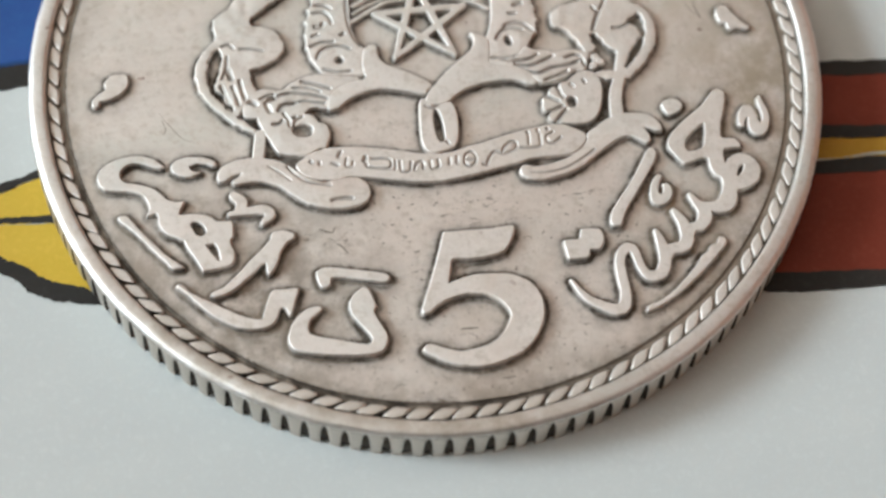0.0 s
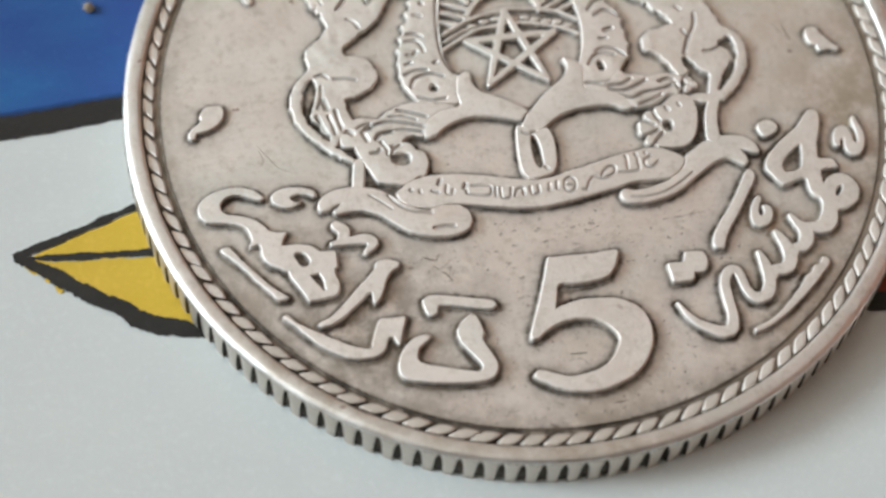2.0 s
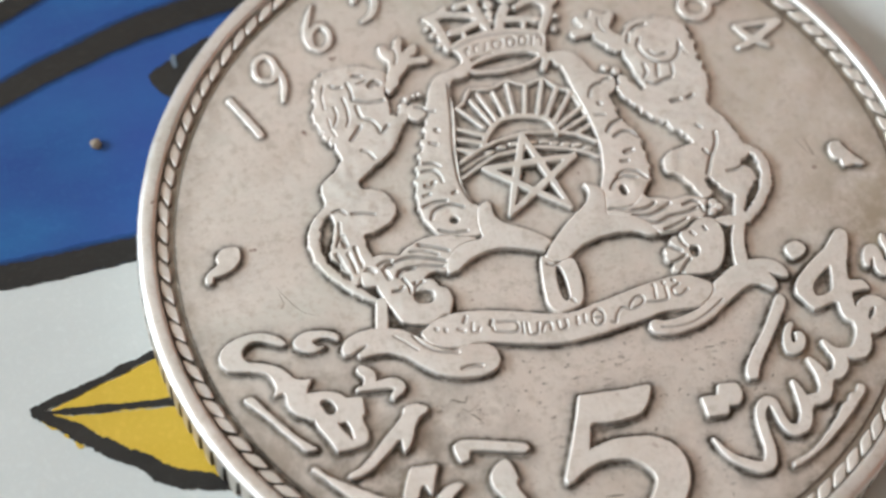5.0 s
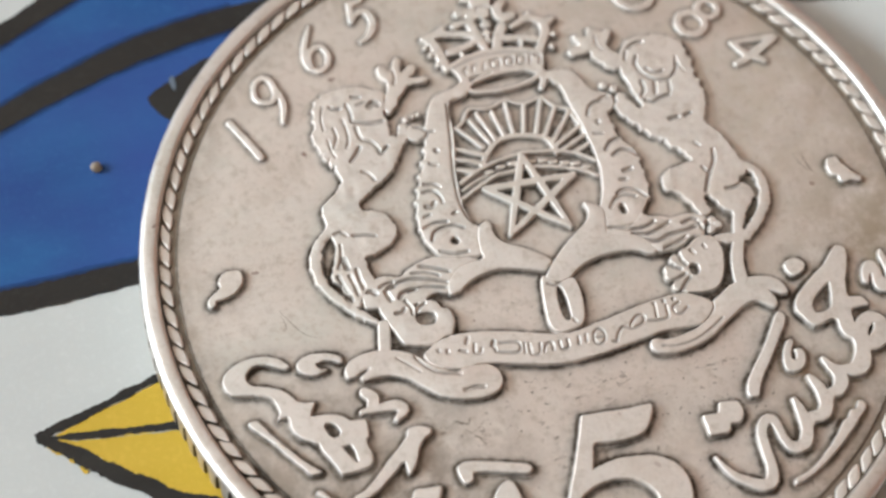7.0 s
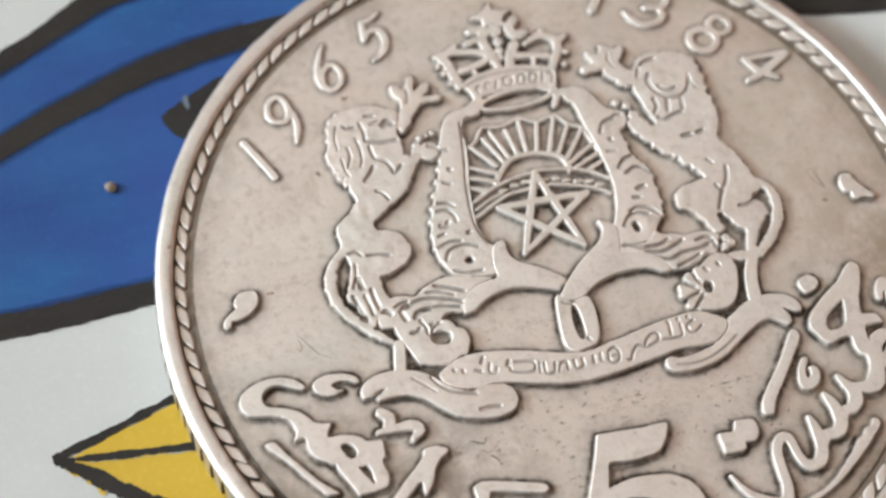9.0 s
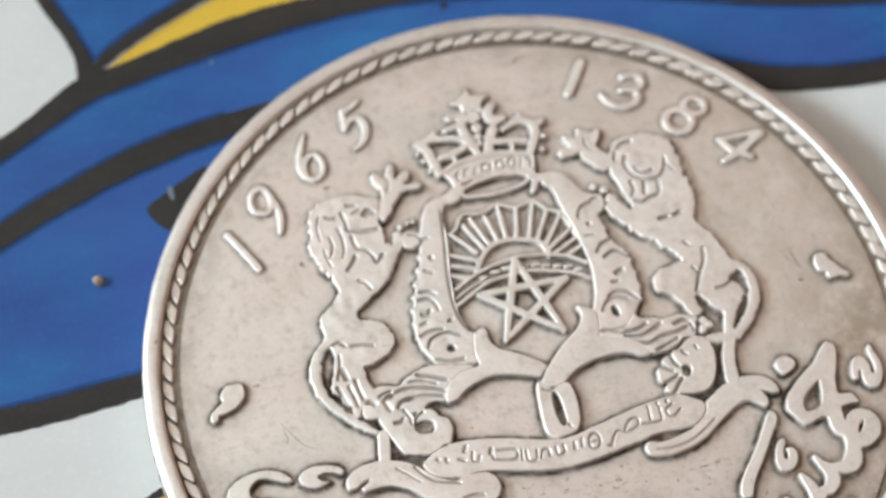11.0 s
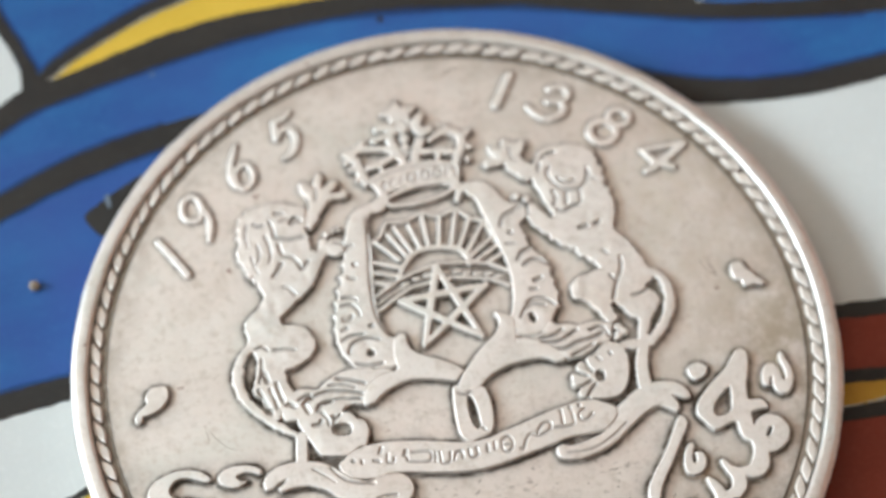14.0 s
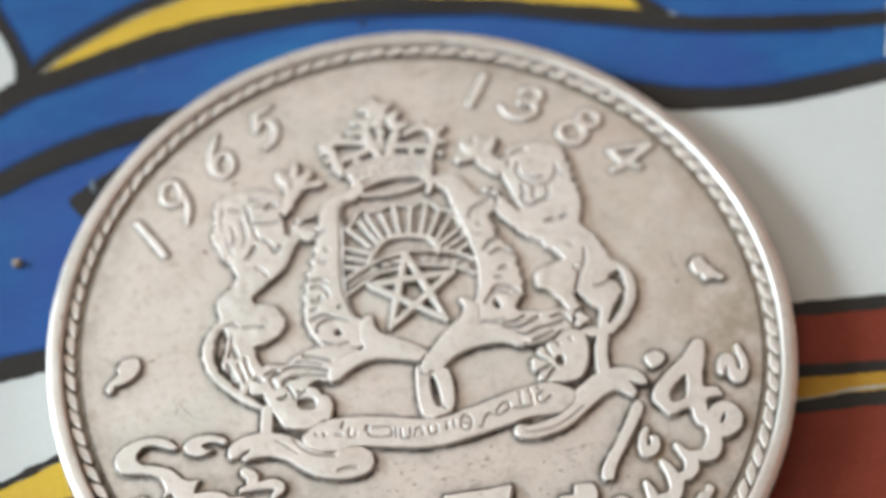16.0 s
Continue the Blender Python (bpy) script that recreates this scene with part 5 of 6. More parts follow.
# leaves and scrolls
forms = []
forms += [("form", [(-6.48, -0.23), (-6.09, -0.13), (-5.77, -0.16), (-5.41, -0.27), (-5.16, -0.11), (-4.92, 0.02), (-4.58, 0.16), (-4.23, 0.23), (-3.84, 0.2), (-3.36, 0.09), (-2.77, -0.06), (-2.55, -0.16), (-2.86, -0.22), (-3.21, -0.31), (-3.52, -0.53), (-3.78, -0.89), (-3.89, -1.2), (-4.19, -1.12), (-4.47, -1.14), (-4.71, -1.31), (-4.98, -1.37), (-5.29, -1.39), (-5.67, -1.29), (-6.18, -1.3), (-6.57, -1.25), (-6.85, -1.14), (-6.85, -0.74), (-6.66, -0.43)])]
forms += [("form", [(-6.37, -1.25), (-6.13, -1.09), (-5.63, -1.13), (-5.26, -1.3), (-5.15, -1.55), (-4.99, -1.44), (-4.67, -1.36), (-4.39, -1.49), (-4.26, -1.75), (-4.02, -1.85), (-3.92, -2.16), (-3.97, -2.5), (-4.13, -2.79), (-4.38, -2.83), (-4.68, -2.97), (-5.1, -3.02), (-5.57, -2.89), (-5.85, -2.8), (-5.95, -2.56), (-6.06, -2.25), (-6.19, -2), (-6.32, -1.62)])]
gaps = []
gaps += [S([(-5.11, -1.89, 0.13), (-4.94, -2, 0.278), (-4.76, -2.04, 0.278)])]
cuts = []
cuts += [S([(-5.71, -0.55, 0.03), (-5.39, -0.45, 0.03), (-4.98, -0.44, 0.03), (-4.33, -0.62, 0.03), (-3.84, -0.81, 0.03)]), S([(-4.62, -0.01, 0.03), (-4.15, -0.19, 0.03), (-3.66, -0.43, 0.03)]), S([(-5.59, -1.07, 0.05), (-5.47, -0.92, 0.05), (-5.23, -0.85, 0.05), (-5.01, -0.86, 0.05)]), S([(-5.89, -0.62, 0.07), (-5.73, -0.57, 0.07)]), S([(-6.02, -0.74, 0.06), (-5.98, -0.91, 0.06), (-5.92, -1.08, 0.06)]), S([(-6.65, -0.59, 0.06), (-6.52, -0.62, 0.06), (-6.39, -0.74, 0.06)]), S([(-5.86, -1.64, 0.03), (-5.65, -1.63, 0.03), (-5.53, -1.53, 0.03)])]
cuts += [S([(-5.45, -1.22, 0.02), (-5.3, -1.52, 0.02), (-5.29, -1.78, 0.02)]), S([(-4.98, -0.22, 0.01), (-4.49, -0.29, 0.01), (-4.03, -0.51, 0.01)]), S([(-6.19, -0.53, 0.02), (-5.96, -0.43, 0.02), (-5.71, -0.42, 0.02)]), S([(-5.14, -1.77, 0.03), (-5.03, -1.58, 0.03), (-4.8, -1.46, 0.03)]), S([(-5.22, -0.87, 0.02), (-4.73, -0.83, 0.02), (-4.25, -0.93, 0.02), (-3.94, -1.01, 0.02)])]
relief("leaf", coin, forms, holes=gaps, grooves=cuts, dome=0.05, tuft=0.02, swell=0.03, cut=0.1, label="raised scrolled acanthus leaf")
forms = []
forms += [("form", [(2.29, -0.19), (2.52, -0.06), (2.91, -0.06), (3.35, -0), (3.71, 0.33), (3.93, 0.16), (4.34, 0.1), (4.72, -0.06), (5.16, -0.02), (5.63, -0.11), (5.78, -0.31), (5.81, -0.6), (5.66, -0.93), (5.3, -0.91), (4.97, -1.09), (4.55, -1.26), (4.12, -1.27), (3.91, -1.24), (3.62, -0.83), (3.29, -0.54), (2.82, -0.34)]), S([(5.84, -0.37, 0.13)]), S([(6.14, -0.45, 0.13)]), S([(6.32, -0.68, 0.13)]), S([(6.01, -0.79, 0.151)])]
cuts = []
cuts += [S([(2.67, -0, 0.035), (3.08, -0.19, 0.035), (3.66, -0.22, 0.035), (4.05, -0.08, 0.035)]), S([(3.18, -0.4, 0.035), (3.72, -0.51, 0.035), (4.26, -0.36, 0.035), (4.57, -0.21, 0.035)]), S([(3.36, -0.65, 0.035), (3.93, -0.86, 0.035), (4.45, -0.71, 0.035), (5.06, -0.67, 0.035), (5.48, -0.57, 0.035)]), S([(4.15, -1.19, 0.02), (4.61, -1.07, 0.02), (5.02, -0.92, 0.02)]), S([(5.06, -0.35, 0.03), (5.4, -0.27, 0.03), (5.59, -0.36, 0.03)]), S([(5.63, -0.51, 0.03), (5.72, -0.76, 0.03)]), S([(5.93, -0.49, 0.03), (5.87, -0.8, 0.03)])]
relief("leaf", coin, forms, grooves=cuts, dome=0.04, tuft=0.03, cut=0.12, swell=0.03, h=0.23, label="raised leaf of feathery folds")
forms = []
forms += [("form", [(5.03, -1.28), (5.4, -1.05), (5.83, -1.06), (6.08, -1.35), (6.12, -1.87), (5.97, -2.42), (5.74, -2.87), (5.38, -3.12), (4.93, -3.14), (4.5, -3.04), (4.25, -2.91), (4.12, -2.58), (4.22, -2.09), (4.47, -1.7)]), S([(4.76, -1.54, 0.151)]), S([(4.36, -1.72, 0.172)]), S([(4.06, -2.05, 0.172)]), S([(4, -2.31, 0.151)]), S([(4.15, -2.75, 0.151)]), S([(4.46, -2.91, 0.13)])]
gaps = []
gaps += [("form", [(4.75, -2.08), (4.91, -1.98), (5.13, -2.08), (5.12, -2.31), (5, -2.48), (4.78, -2.43)]), S([(5.51, -1.38, 0.066), (5.56, -1.5, 0.066)])]
cuts = []
cuts += [S([(4.03, -1.86, 0.03), (4.24, -2, 0.03), (4.45, -2.15, 0.03)]), S([(4.54, -1.62, 0.03), (4.59, -1.84, 0.03), (4.69, -2, 0.03)]), S([(3.99, -2.53, 0.03), (4.26, -2.46, 0.03), (4.55, -2.35, 0.03)]), S([(4.29, -2.9, 0.03), (4.48, -2.69, 0.03), (4.67, -2.52, 0.03)]), S([(5.01, -1.49, 0.02), (5.11, -1.62, 0.02)])]
relief("rosette", coin, forms, holes=gaps, grooves=cuts, shoulder=0.06, cut=0.13, worn=0.5, h=0.24, label="raised flower-shaped rosette")
# banner
forms = []
forms += [("form", [(-5.27, -3.43), (-5.05, -3.21), (-4.69, -3.02), (-4.26, -2.9), (-3.74, -2.88), (-3.15, -2.94), (-2.38, -3.1), (-1.62, -3.31), (-0.67, -3.59), (-0.08, -3.67), (0.45, -3.62), (0.95, -3.5), (1.45, -3.42), (2.12, -3.28), (2.78, -3.15), (3.44, -3.07), (4.08, -3.04), (4.56, -3.16), (4.91, -3.38), (5.16, -3.6), (5.11, -3.87), (4.85, -4.14), (4.46, -4.31), (3.98, -4.31), (3.26, -4.28), (2.71, -4.37), (1.95, -4.49), (1.29, -4.59), (0.65, -4.67), (-0.08, -4.73), (-0.79, -4.68), (-1.75, -4.49), (-2.69, -4.24), (-3.37, -4.11), (-3.98, -4.14), (-4.66, -4.03), (-5.1, -3.78)])]
cuts = []
cuts += [S([(4.01, -3.36, 0.015), (3.76, -3.5, 0.015), (3.77, -3.73, 0.015), (3.98, -3.8, 0.015), (4.25, -3.62, 0.015)]), S([(3.52, -3.4, 0.015), (3.47, -3.83, 0.015), (3.1, -3.87, 0.015), (2.76, -3.83, 0.015)]), S([(3.13, -3.37, 0.015), (3.08, -3.73, 0.015)]), S([(2.05, -3.97, 0.015), (2.16, -3.75, 0.015), (2.41, -3.55, 0.015), (2.62, -3.6, 0.015), (2.59, -3.81, 0.015), (2.32, -3.95, 0.015), (2.05, -3.97, 0.015), (1.81, -3.86, 0.015), (1.57, -4.09, 0.015), (1.45, -4.34, 0.015), (1.32, -4.31, 0.015)])]
cuts += [S([(3.11, -3.23, 0.03), (3.13, -3.26, 0.03)]), S([(3.48, -3.19, 0.03), (3.49, -3.24, 0.03)]), S([(3.84, -3.19, 0.03), (3.85, -3.23, 0.03)]), S([(0.73, -3.86, 0.015), (0.94, -3.74, 0.015), (1.09, -3.91, 0.015), (1.04, -4.2, 0.015), (0.84, -4.33, 0.015), (0.68, -4.18, 0.015), (0.73, -3.86, 0.015)]), S([(0.79, -4.03, 0.01), (0.98, -4.06, 0.01)]), S([(0.44, -3.86, 0.015), (0.4, -4.13, 0.015)]), S([(0.16, -3.9, 0.015), (0.13, -4.15, 0.015)]), S([(-0.25, -3.91, 0.015), (-0.27, -4.18, 0.015), (-0.52, -4.21, 0.015), (-0.54, -3.92, 0.015)])]
cuts += [S([(-0.82, -4.18, 0.015), (-0.81, -3.92, 0.015), (-1.01, -3.92, 0.015), (-1.15, -4.18, 0.015)]), S([(-1.22, -3.86, 0.015), (-1.32, -4.19, 0.015), (-1.61, -4.16, 0.015), (-1.6, -3.77, 0.015)]), S([(-1.76, -3.73, 0.015), (-1.81, -4.07, 0.015)]), S([(-2.59, -3.51, 0.015), (-1.96, -3.64, 0.015), (-2.03, -3.99, 0.015), (-2.73, -3.84, 0.015), (-2.8, -3.65, 0.015)]), S([(-2.79, -3.42, 0.04), (-2.87, -3.57, 0.04)]), S([(-3.64, -3.1, 0.035), (-3.75, -3.27, 0.035)]), S([(-4.76, -3.34, 0.03), (-4.73, -3.37, 0.03)]), S([(-4.44, -3.42, 0.03), (-4.44, -3.49, 0.03)])]
cuts += [S([(-4, -3.51, 0.025), (-3.82, -3.6, 0.025)]), S([(-3.47, -3.38, 0.015), (-3.53, -3.67, 0.015), (-3.33, -3.74, 0.015), (-3.26, -3.58, 0.015)])]
relief("banner", coin, forms, grooves=cuts, dome=0.02, swell=0.015, cut=0.07, shoulder=0.06, label="raised motto banner with small engraved Arabic script")
forms = []
forms += [("form", [(5.24, -3.6), (5.57, -3.38), (5.94, -3.16), (6.3, -3.02), (6.75, -2.95), (7.17, -2.99), (7.55, -3.12), (7.8, -3.32), (7.95, -3.63), (7.93, -3.8), (7.72, -3.8), (7.47, -3.65), (7.26, -3.53), (7.36, -3.73), (7.46, -4), (7.41, -4.19), (7.25, -4.22), (7.02, -4.03), (6.76, -3.87), (6.44, -3.89), (6.06, -4.06), (5.66, -4.3), (5.25, -4.57), (4.85, -4.83), (4.37, -5.02), (3.92, -5.12), (3.39, -5.17), (2.89, -5.09), (2.64, -4.92), (2.6, -4.65), (2.8, -4.54), (3.24, -4.67), (3.89, -4.59), (4.51, -4.41), (4.96, -4.13), (5.2, -3.85)])]
cuts = []
cuts += [S([(2.97, -4.87, 0), (3.56, -4.95, 0), (4.21, -4.87, 0), (4.83, -4.6, 0), (5.36, -4.27, 0)])]
relief("banner_end", coin, forms, grooves=cuts, dome=0.04, h=0.19, mat=BANNER_SILVER, label="raised folded end of the banner")
forms = []
forms += [("form", [(-8.05, -3.31), (-7.81, -3.07), (-7.49, -2.93), (-7.18, -2.88), (-6.78, -2.89), (-6.3, -2.99), (-5.93, -3.12), (-5.59, -3.34), (-5.34, -3.57), (-5.1, -3.8), (-4.77, -4.05), (-4.32, -4.25), (-4.06, -4.2), (-3.64, -4.15), (-3.2, -4.22), (-2.95, -4.41), (-2.84, -4.67), (-2.88, -4.96), (-3.06, -5.19), (-3.4, -5.32), (-3.81, -5.33), (-4.29, -5.25), (-4.84, -5.07), (-5.19, -4.88), (-5.51, -4.59), (-5.83, -4.26), (-6.17, -4.03), (-6.53, -3.87), (-6.91, -3.82), (-7.22, -3.83), (-7.48, -3.85), (-7.59, -3.74), (-7.4, -3.62), (-7.18, -3.46), (-7.36, -3.44), (-7.65, -3.58), (-7.87, -3.67), (-8.06, -3.6)])]
cuts = []
cuts += [S([(-5.59, -3.42, 0.02), (-5.31, -3.83, 0.02), (-4.89, -4.15, 0.02), (-4.19, -4.36, 0.02)]), S([(-4.19, -4.98, 0.04), (-3.78, -4.95, 0.04), (-3.51, -5, 0.04)]), S([(-6.24, -3.3, 0), (-5.92, -3.6, 0), (-5.55, -3.97, 0)])]
relief("banner_end", coin, forms, grooves=cuts, dome=0.04, h=0.2, mat=BANNER_SILVER, label="raised folded end of the banner")
forms = []
forms += [S([(-6.37, -1.96, 0.183), (-6.57, -2.94, 0.193)])]
relief("staff", coin, forms, h=0.2, label="short raised post")
forms = []
forms += [S([(6.86, -1.45, 0.193), (6.58, -2.16, 0.214), (6.46, -2.95, 0.236)])]
relief("staff", coin, forms, h=0.2, label="short raised post")
# supporters
forms = []
forms += [("form", [(-4.36, 6.87), (-4.28, 7.3), (-4.56, 7.44), (-4.9, 7.64), (-5.2, 7.73), (-5.57, 7.8), (-5.83, 7.76), (-6.09, 7.75), (-6.32, 7.71), (-6.52, 7.56), (-6.76, 7.47), (-6.88, 7.3), (-6.93, 7.07), (-7.02, 6.78), (-6.97, 6.57), (-7.11, 6.32), (-7.21, 6.06), (-7.2, 5.77), (-7.12, 5.53), (-7.03, 5.39), (-6.97, 5.19), (-6.95, 4.92), (-6.78, 4.95), (-6.73, 4.71), (-6.65, 4.43), (-6.53, 4.24), (-5.63, 4.25), (-4.86, 4.78), (-4.55, 5.18), (-4.41, 5.75), (-4.45, 6.07), (-4.48, 6.3)])]
forms += [("form", [(-6.53, 4.24), (-6.58, 3.96), (-6.72, 3.7), (-6.94, 3.47), (-7.19, 3.32), (-7.41, 3.1), (-7.53, 2.85), (-7.51, 2.5), (-7.52, 2.27), (-7.46, 1.99), (-7.3, 1.81), (-6.72, 1.47), (-6.54, 0.72), (-6.37, 0.79), (-6.05, 0.85), (-5.71, 0.99), (-5.4, 1.15), (-5.21, 1.33), (-5.1, 1.53), (-5.15, 1.82), (-5.23, 2.06), (-5.38, 2.31), (-5.65, 2.46), (-5.88, 2.54), (-6.12, 2.65), (-6.22, 2.93)])]
forms += [("form", [(-6.22, 2.93), (-6.13, 3.04), (-5.77, 3.26), (-5.39, 3.52), (-5.01, 3.78), (-4.66, 4.07), (-4.42, 4.44), (-4.23, 4.75), (-4.01, 5.03), (-3.83, 5.25), (-3.76, 5.52), (-3.82, 5.8), (-3.96, 5.83), (-4.08, 5.52), (-4.24, 5.32), (-4.49, 5.41), (-5.52, 4.7), (-6.47, 4.22), (-6.43, 3.51)])]
forms += [("form", [(-4.29, 6.4), (-4.3, 6.76), (-4.13, 7.19), (-4.03, 7.6), (-4.11, 7.87), (-4.24, 8.12), (-4.26, 8.38), (-4.07, 8.48), (-3.93, 8.25), (-3.8, 8.17), (-3.59, 8.57), (-3.4, 8.7), (-3.33, 8.48), (-3.45, 8.16), (-3.41, 8), (-3.14, 8.19), (-2.91, 8.26), (-2.88, 8.05), (-3.06, 7.84), (-3.26, 7.74), (-2.95, 7.67), (-2.66, 7.7), (-2.53, 7.55), (-2.69, 7.44), (-3.01, 7.46), (-3.27, 7.45), (-3.49, 7.26), (-3.7, 7.01), (-3.89, 6.76), (-4.11, 6.5)]), S([(-6.47, 7.62, 0.108)]), S([(-6.75, 7.39, 0.108)]), S([(-6.89, 7.09, 0.108)])]
forms += [S([(-6.96, 6.67, 0.108)]), S([(-7.1, 6.17, 0.108)]), S([(-7.11, 5.67, 0.108)]), S([(-6.96, 5.33, 0.108)]), S([(-6.91, 5.01, 0.108)]), S([(-6.73, 4.73, 0.108)]), S([(-3.96, 5.74, 0.087)]), S([(-3.73, 6, 0.087)]), ("form", [(-7.36, 1.89), (-6.99, 1.89), (-6.57, 1.66), (-6.47, 0.82), (-6.44, 0.27), (-6.28, -0.22), (-6.53, -0.42), (-6.8, -0.67), (-7, -1.1), (-7.17, -1.02), (-7.2, -0.66), (-7.39, -0.43), (-7.5, -0.05), (-7.72, 0.14), (-7.65, 0.5), (-7.43, 1), (-7.34, 1.48)])]
forms += [S([(-7.48, 2.01, 0.13), (-7.83, 1.73, 0.14), (-8.1, 1.28, 0.172), (-8.2, 0.85, 0.172), (-8.18, 0.34, 0.151), (-8.03, -0.12, 0.151), (-7.73, -0.59, 0.13), (-7.34, -1.08, 0.13), (-6.89, -1.52, 0.108), (-6.58, -1.77, 0.066)])]
cuts = []
cuts += [S([(-4.91, 6.81, 0.1), (-4.75, 6.92, 0.1), (-4.62, 6.84, 0.1)]), S([(-6.36, 7.06, 0.03), (-6.24, 6.96, 0.03), (-6.01, 6.93, 0.03)]), S([(-5.75, 7.04, 0.03), (-5.68, 6.7, 0.03), (-5.69, 6.39, 0.03)]), S([(-5.69, 6.32, 0.05), (-5.17, 6.12, 0.05), (-4.59, 6.11, 0.05)]), S([(-5.6, 6.01, 0.04), (-5.52, 5.53, 0.04), (-5.19, 5.33, 0.04), (-5.01, 5.03, 0.04), (-4.93, 4.77, 0.04), (-4.65, 5.02, 0.04)]), S([(-5.66, 5.16, 0.05), (-5.87, 4.88, 0.05), (-6.07, 4.67, 0.05)])]
cuts += [S([(-6.02, 6.45, 0.01), (-5.96, 6, 0.01), (-5.99, 5.53, 0.01), (-6.11, 5.27, 0.01)]), S([(-6.41, 6.15, 0.01), (-6.38, 5.74, 0.01), (-6.58, 5.33, 0.01)]), S([(-5.47, 7.33, 0.03), (-5.18, 7.27, 0.03)]), S([(-5.77, 4.17, 0.03), (-5.57, 4.05, 0.03), (-5.41, 3.76, 0.03)]), S([(-6.67, 1.68, 0.02), (-6.27, 1.63, 0.02), (-5.89, 1.51, 0.02)]), S([(-7.32, 1.88, 0.02), (-7.07, 1.91, 0.02), (-6.9, 1.74, 0.02)]), S([(-7.21, 0.82, 0.08), (-7.15, 0.47, 0.08)]), S([(-6.84, 0.32, 0.05), (-6.8, -0.09, 0.05), (-6.72, -0.44, 0.05)])]
cuts += [S([(-7.53, 0.18, 0.05), (-7.42, -0.23, 0.05), (-7.26, -0.73, 0.05)]), S([(-7.13, 0.13, 0.04), (-7.04, -0.25, 0.04), (-6.99, -0.62, 0.04)]), S([(-7.19, 1.4, 0.02), (-7.26, 0.96, 0.02), (-7.45, 0.51, 0.02)]), S([(-6.62, 7.12, 0), (-6.77, 6.67, 0), (-6.77, 6.14, 0)]), S([(-6.71, 5.7, 0), (-6.68, 5.26, 0), (-6.59, 4.96, 0)]), S([(-5.39, 6.95, 0), (-5.05, 7.04, 0)]), S([(-3.72, 8.2, 0), (-3.71, 7.85, 0), (-3.82, 7.56, 0)])]
relief("supporter", coin, forms, grooves=cuts, dome=0.05, h=0.2, tuft=0.03, swell=0.04, ragged=0.05, grow=0.06, label="raised rampant heraldic supporter, worn smooth")
forms = []
forms += [("form", [(4.7, 6.23), (4.72, 6.65), (4.81, 7.01), (5.06, 7.4), (5.31, 7.63), (5.67, 7.72), (6.02, 7.66), (6.42, 7.67), (6.81, 7.48), (7.11, 7.28), (7.3, 7.03), (7.27, 6.68), (7.35, 6.28), (7.3, 5.79), (7.33, 5.41), (7.41, 4.99), (7.35, 4.53), (5.96, 4.13), (5.07, 4.46), (5.07, 4.78), (4.95, 5.11), (4.88, 5.44), (4.8, 5.83)])]
forms += [("form", [(6.25, 5.04), (7.35, 4.53), (7.25, 4.02), (7.15, 3.6), (7.29, 3.27), (7.52, 2.97), (7.68, 2.6), (7.81, 2.2), (7.89, 1.85), (7.94, 1.48), (7.24, 0.69), (6.46, 0.65), (6.28, 1.4), (6.25, 1.98), (6.13, 2.27), (5.91, 2.61), (5.58, 2.95), (5.34, 3.23), (4.99, 3.48), (4.76, 3.8), (4.52, 4.1), (4.28, 4.38), (4.11, 4.67), (4.12, 4.98), (4.32, 5.3), (4.51, 5.13), (4.7, 4.89), (5.01, 4.6), (5.49, 4.73)])]
forms += [("form", [(6.16, 2.05), (6.97, 2.19), (7.61, 1.8), (8, 1.51), (8, 1.27), (7.7, 1.03), (7.44, 0.77), (6.96, 0.52), (6.54, 0.35), (6.37, 0.55), (6.14, 0.53), (6.16, 0.2), (6.22, -0.07), (5.93, -0.19), (5.79, -0.01), (5.68, 0.25), (5.53, 0.52), (5.37, 0.81), (5.13, 1.01), (4.92, 1.11), (4.86, 1.38), (4.95, 1.67), (5.24, 1.89), (5.59, 1.97)])]
forms += [("form", [(7.46, 0.83), (7.79, 0.71), (7.96, 0.5), (7.93, 0.15), (7.66, -0.11), (7.43, -0.41), (7.22, -0.82), (7.03, -1.26), (6.77, -1.2), (7, -0.33), (6.8, -0.16), (6.64, 0.09), (6.57, 0.38), (6.82, 0.75)])]
forms += [("form", [(2.96, 7.57), (3.11, 7.71), (3.45, 7.76), (3.33, 8.09), (3.39, 8.28), (3.73, 8.1), (3.87, 8.25), (3.98, 8.47), (4.21, 8.34), (4.39, 8.2), (4.64, 8.29), (4.76, 8.11), (4.57, 7.83), (4.45, 7.6), (4.59, 7.31), (4.81, 7.03), (4.8, 6.63), (4.5, 6.51), (4.22, 6.7), (4.06, 6.91), (3.81, 7.17), (3.82, 7.42), (3.44, 7.41), (3.11, 7.41)]), S([(5.32, 7.57, 0.098)]), S([(5.74, 7.65, 0.098)]), S([(6.27, 7.63, 0.098)]), S([(6.79, 7.43, 0.098)]), S([(7.16, 7.16, 0.098)]), S([(7.27, 6.76, 0.098)]), S([(7.33, 6.29, 0.098)])]
forms += [S([(7.3, 5.79, 0.098)]), S([(7.37, 5.33, 0.098)]), S([(7.4, 4.87, 0.098)]), S([(7.3, 4.45, 0.098)]), S([(4.58, 4.14, 0.098)]), S([(4.79, 3.82, 0.098)]), S([(5.08, 3.51, 0.07)]), S([(5.39, 3.24, 0.07)]), S([(5.67, 2.88, 0.07)]), S([(5.95, 2.6, 0.07)]), S([(4.34, 5.27, 0.172)]), S([(4.15, 4.88, 0.13)]), S([(6.17, -1.19, 0.13), (6.67, -1.31, 0.172), (7.16, -1.34, 0.13)])]
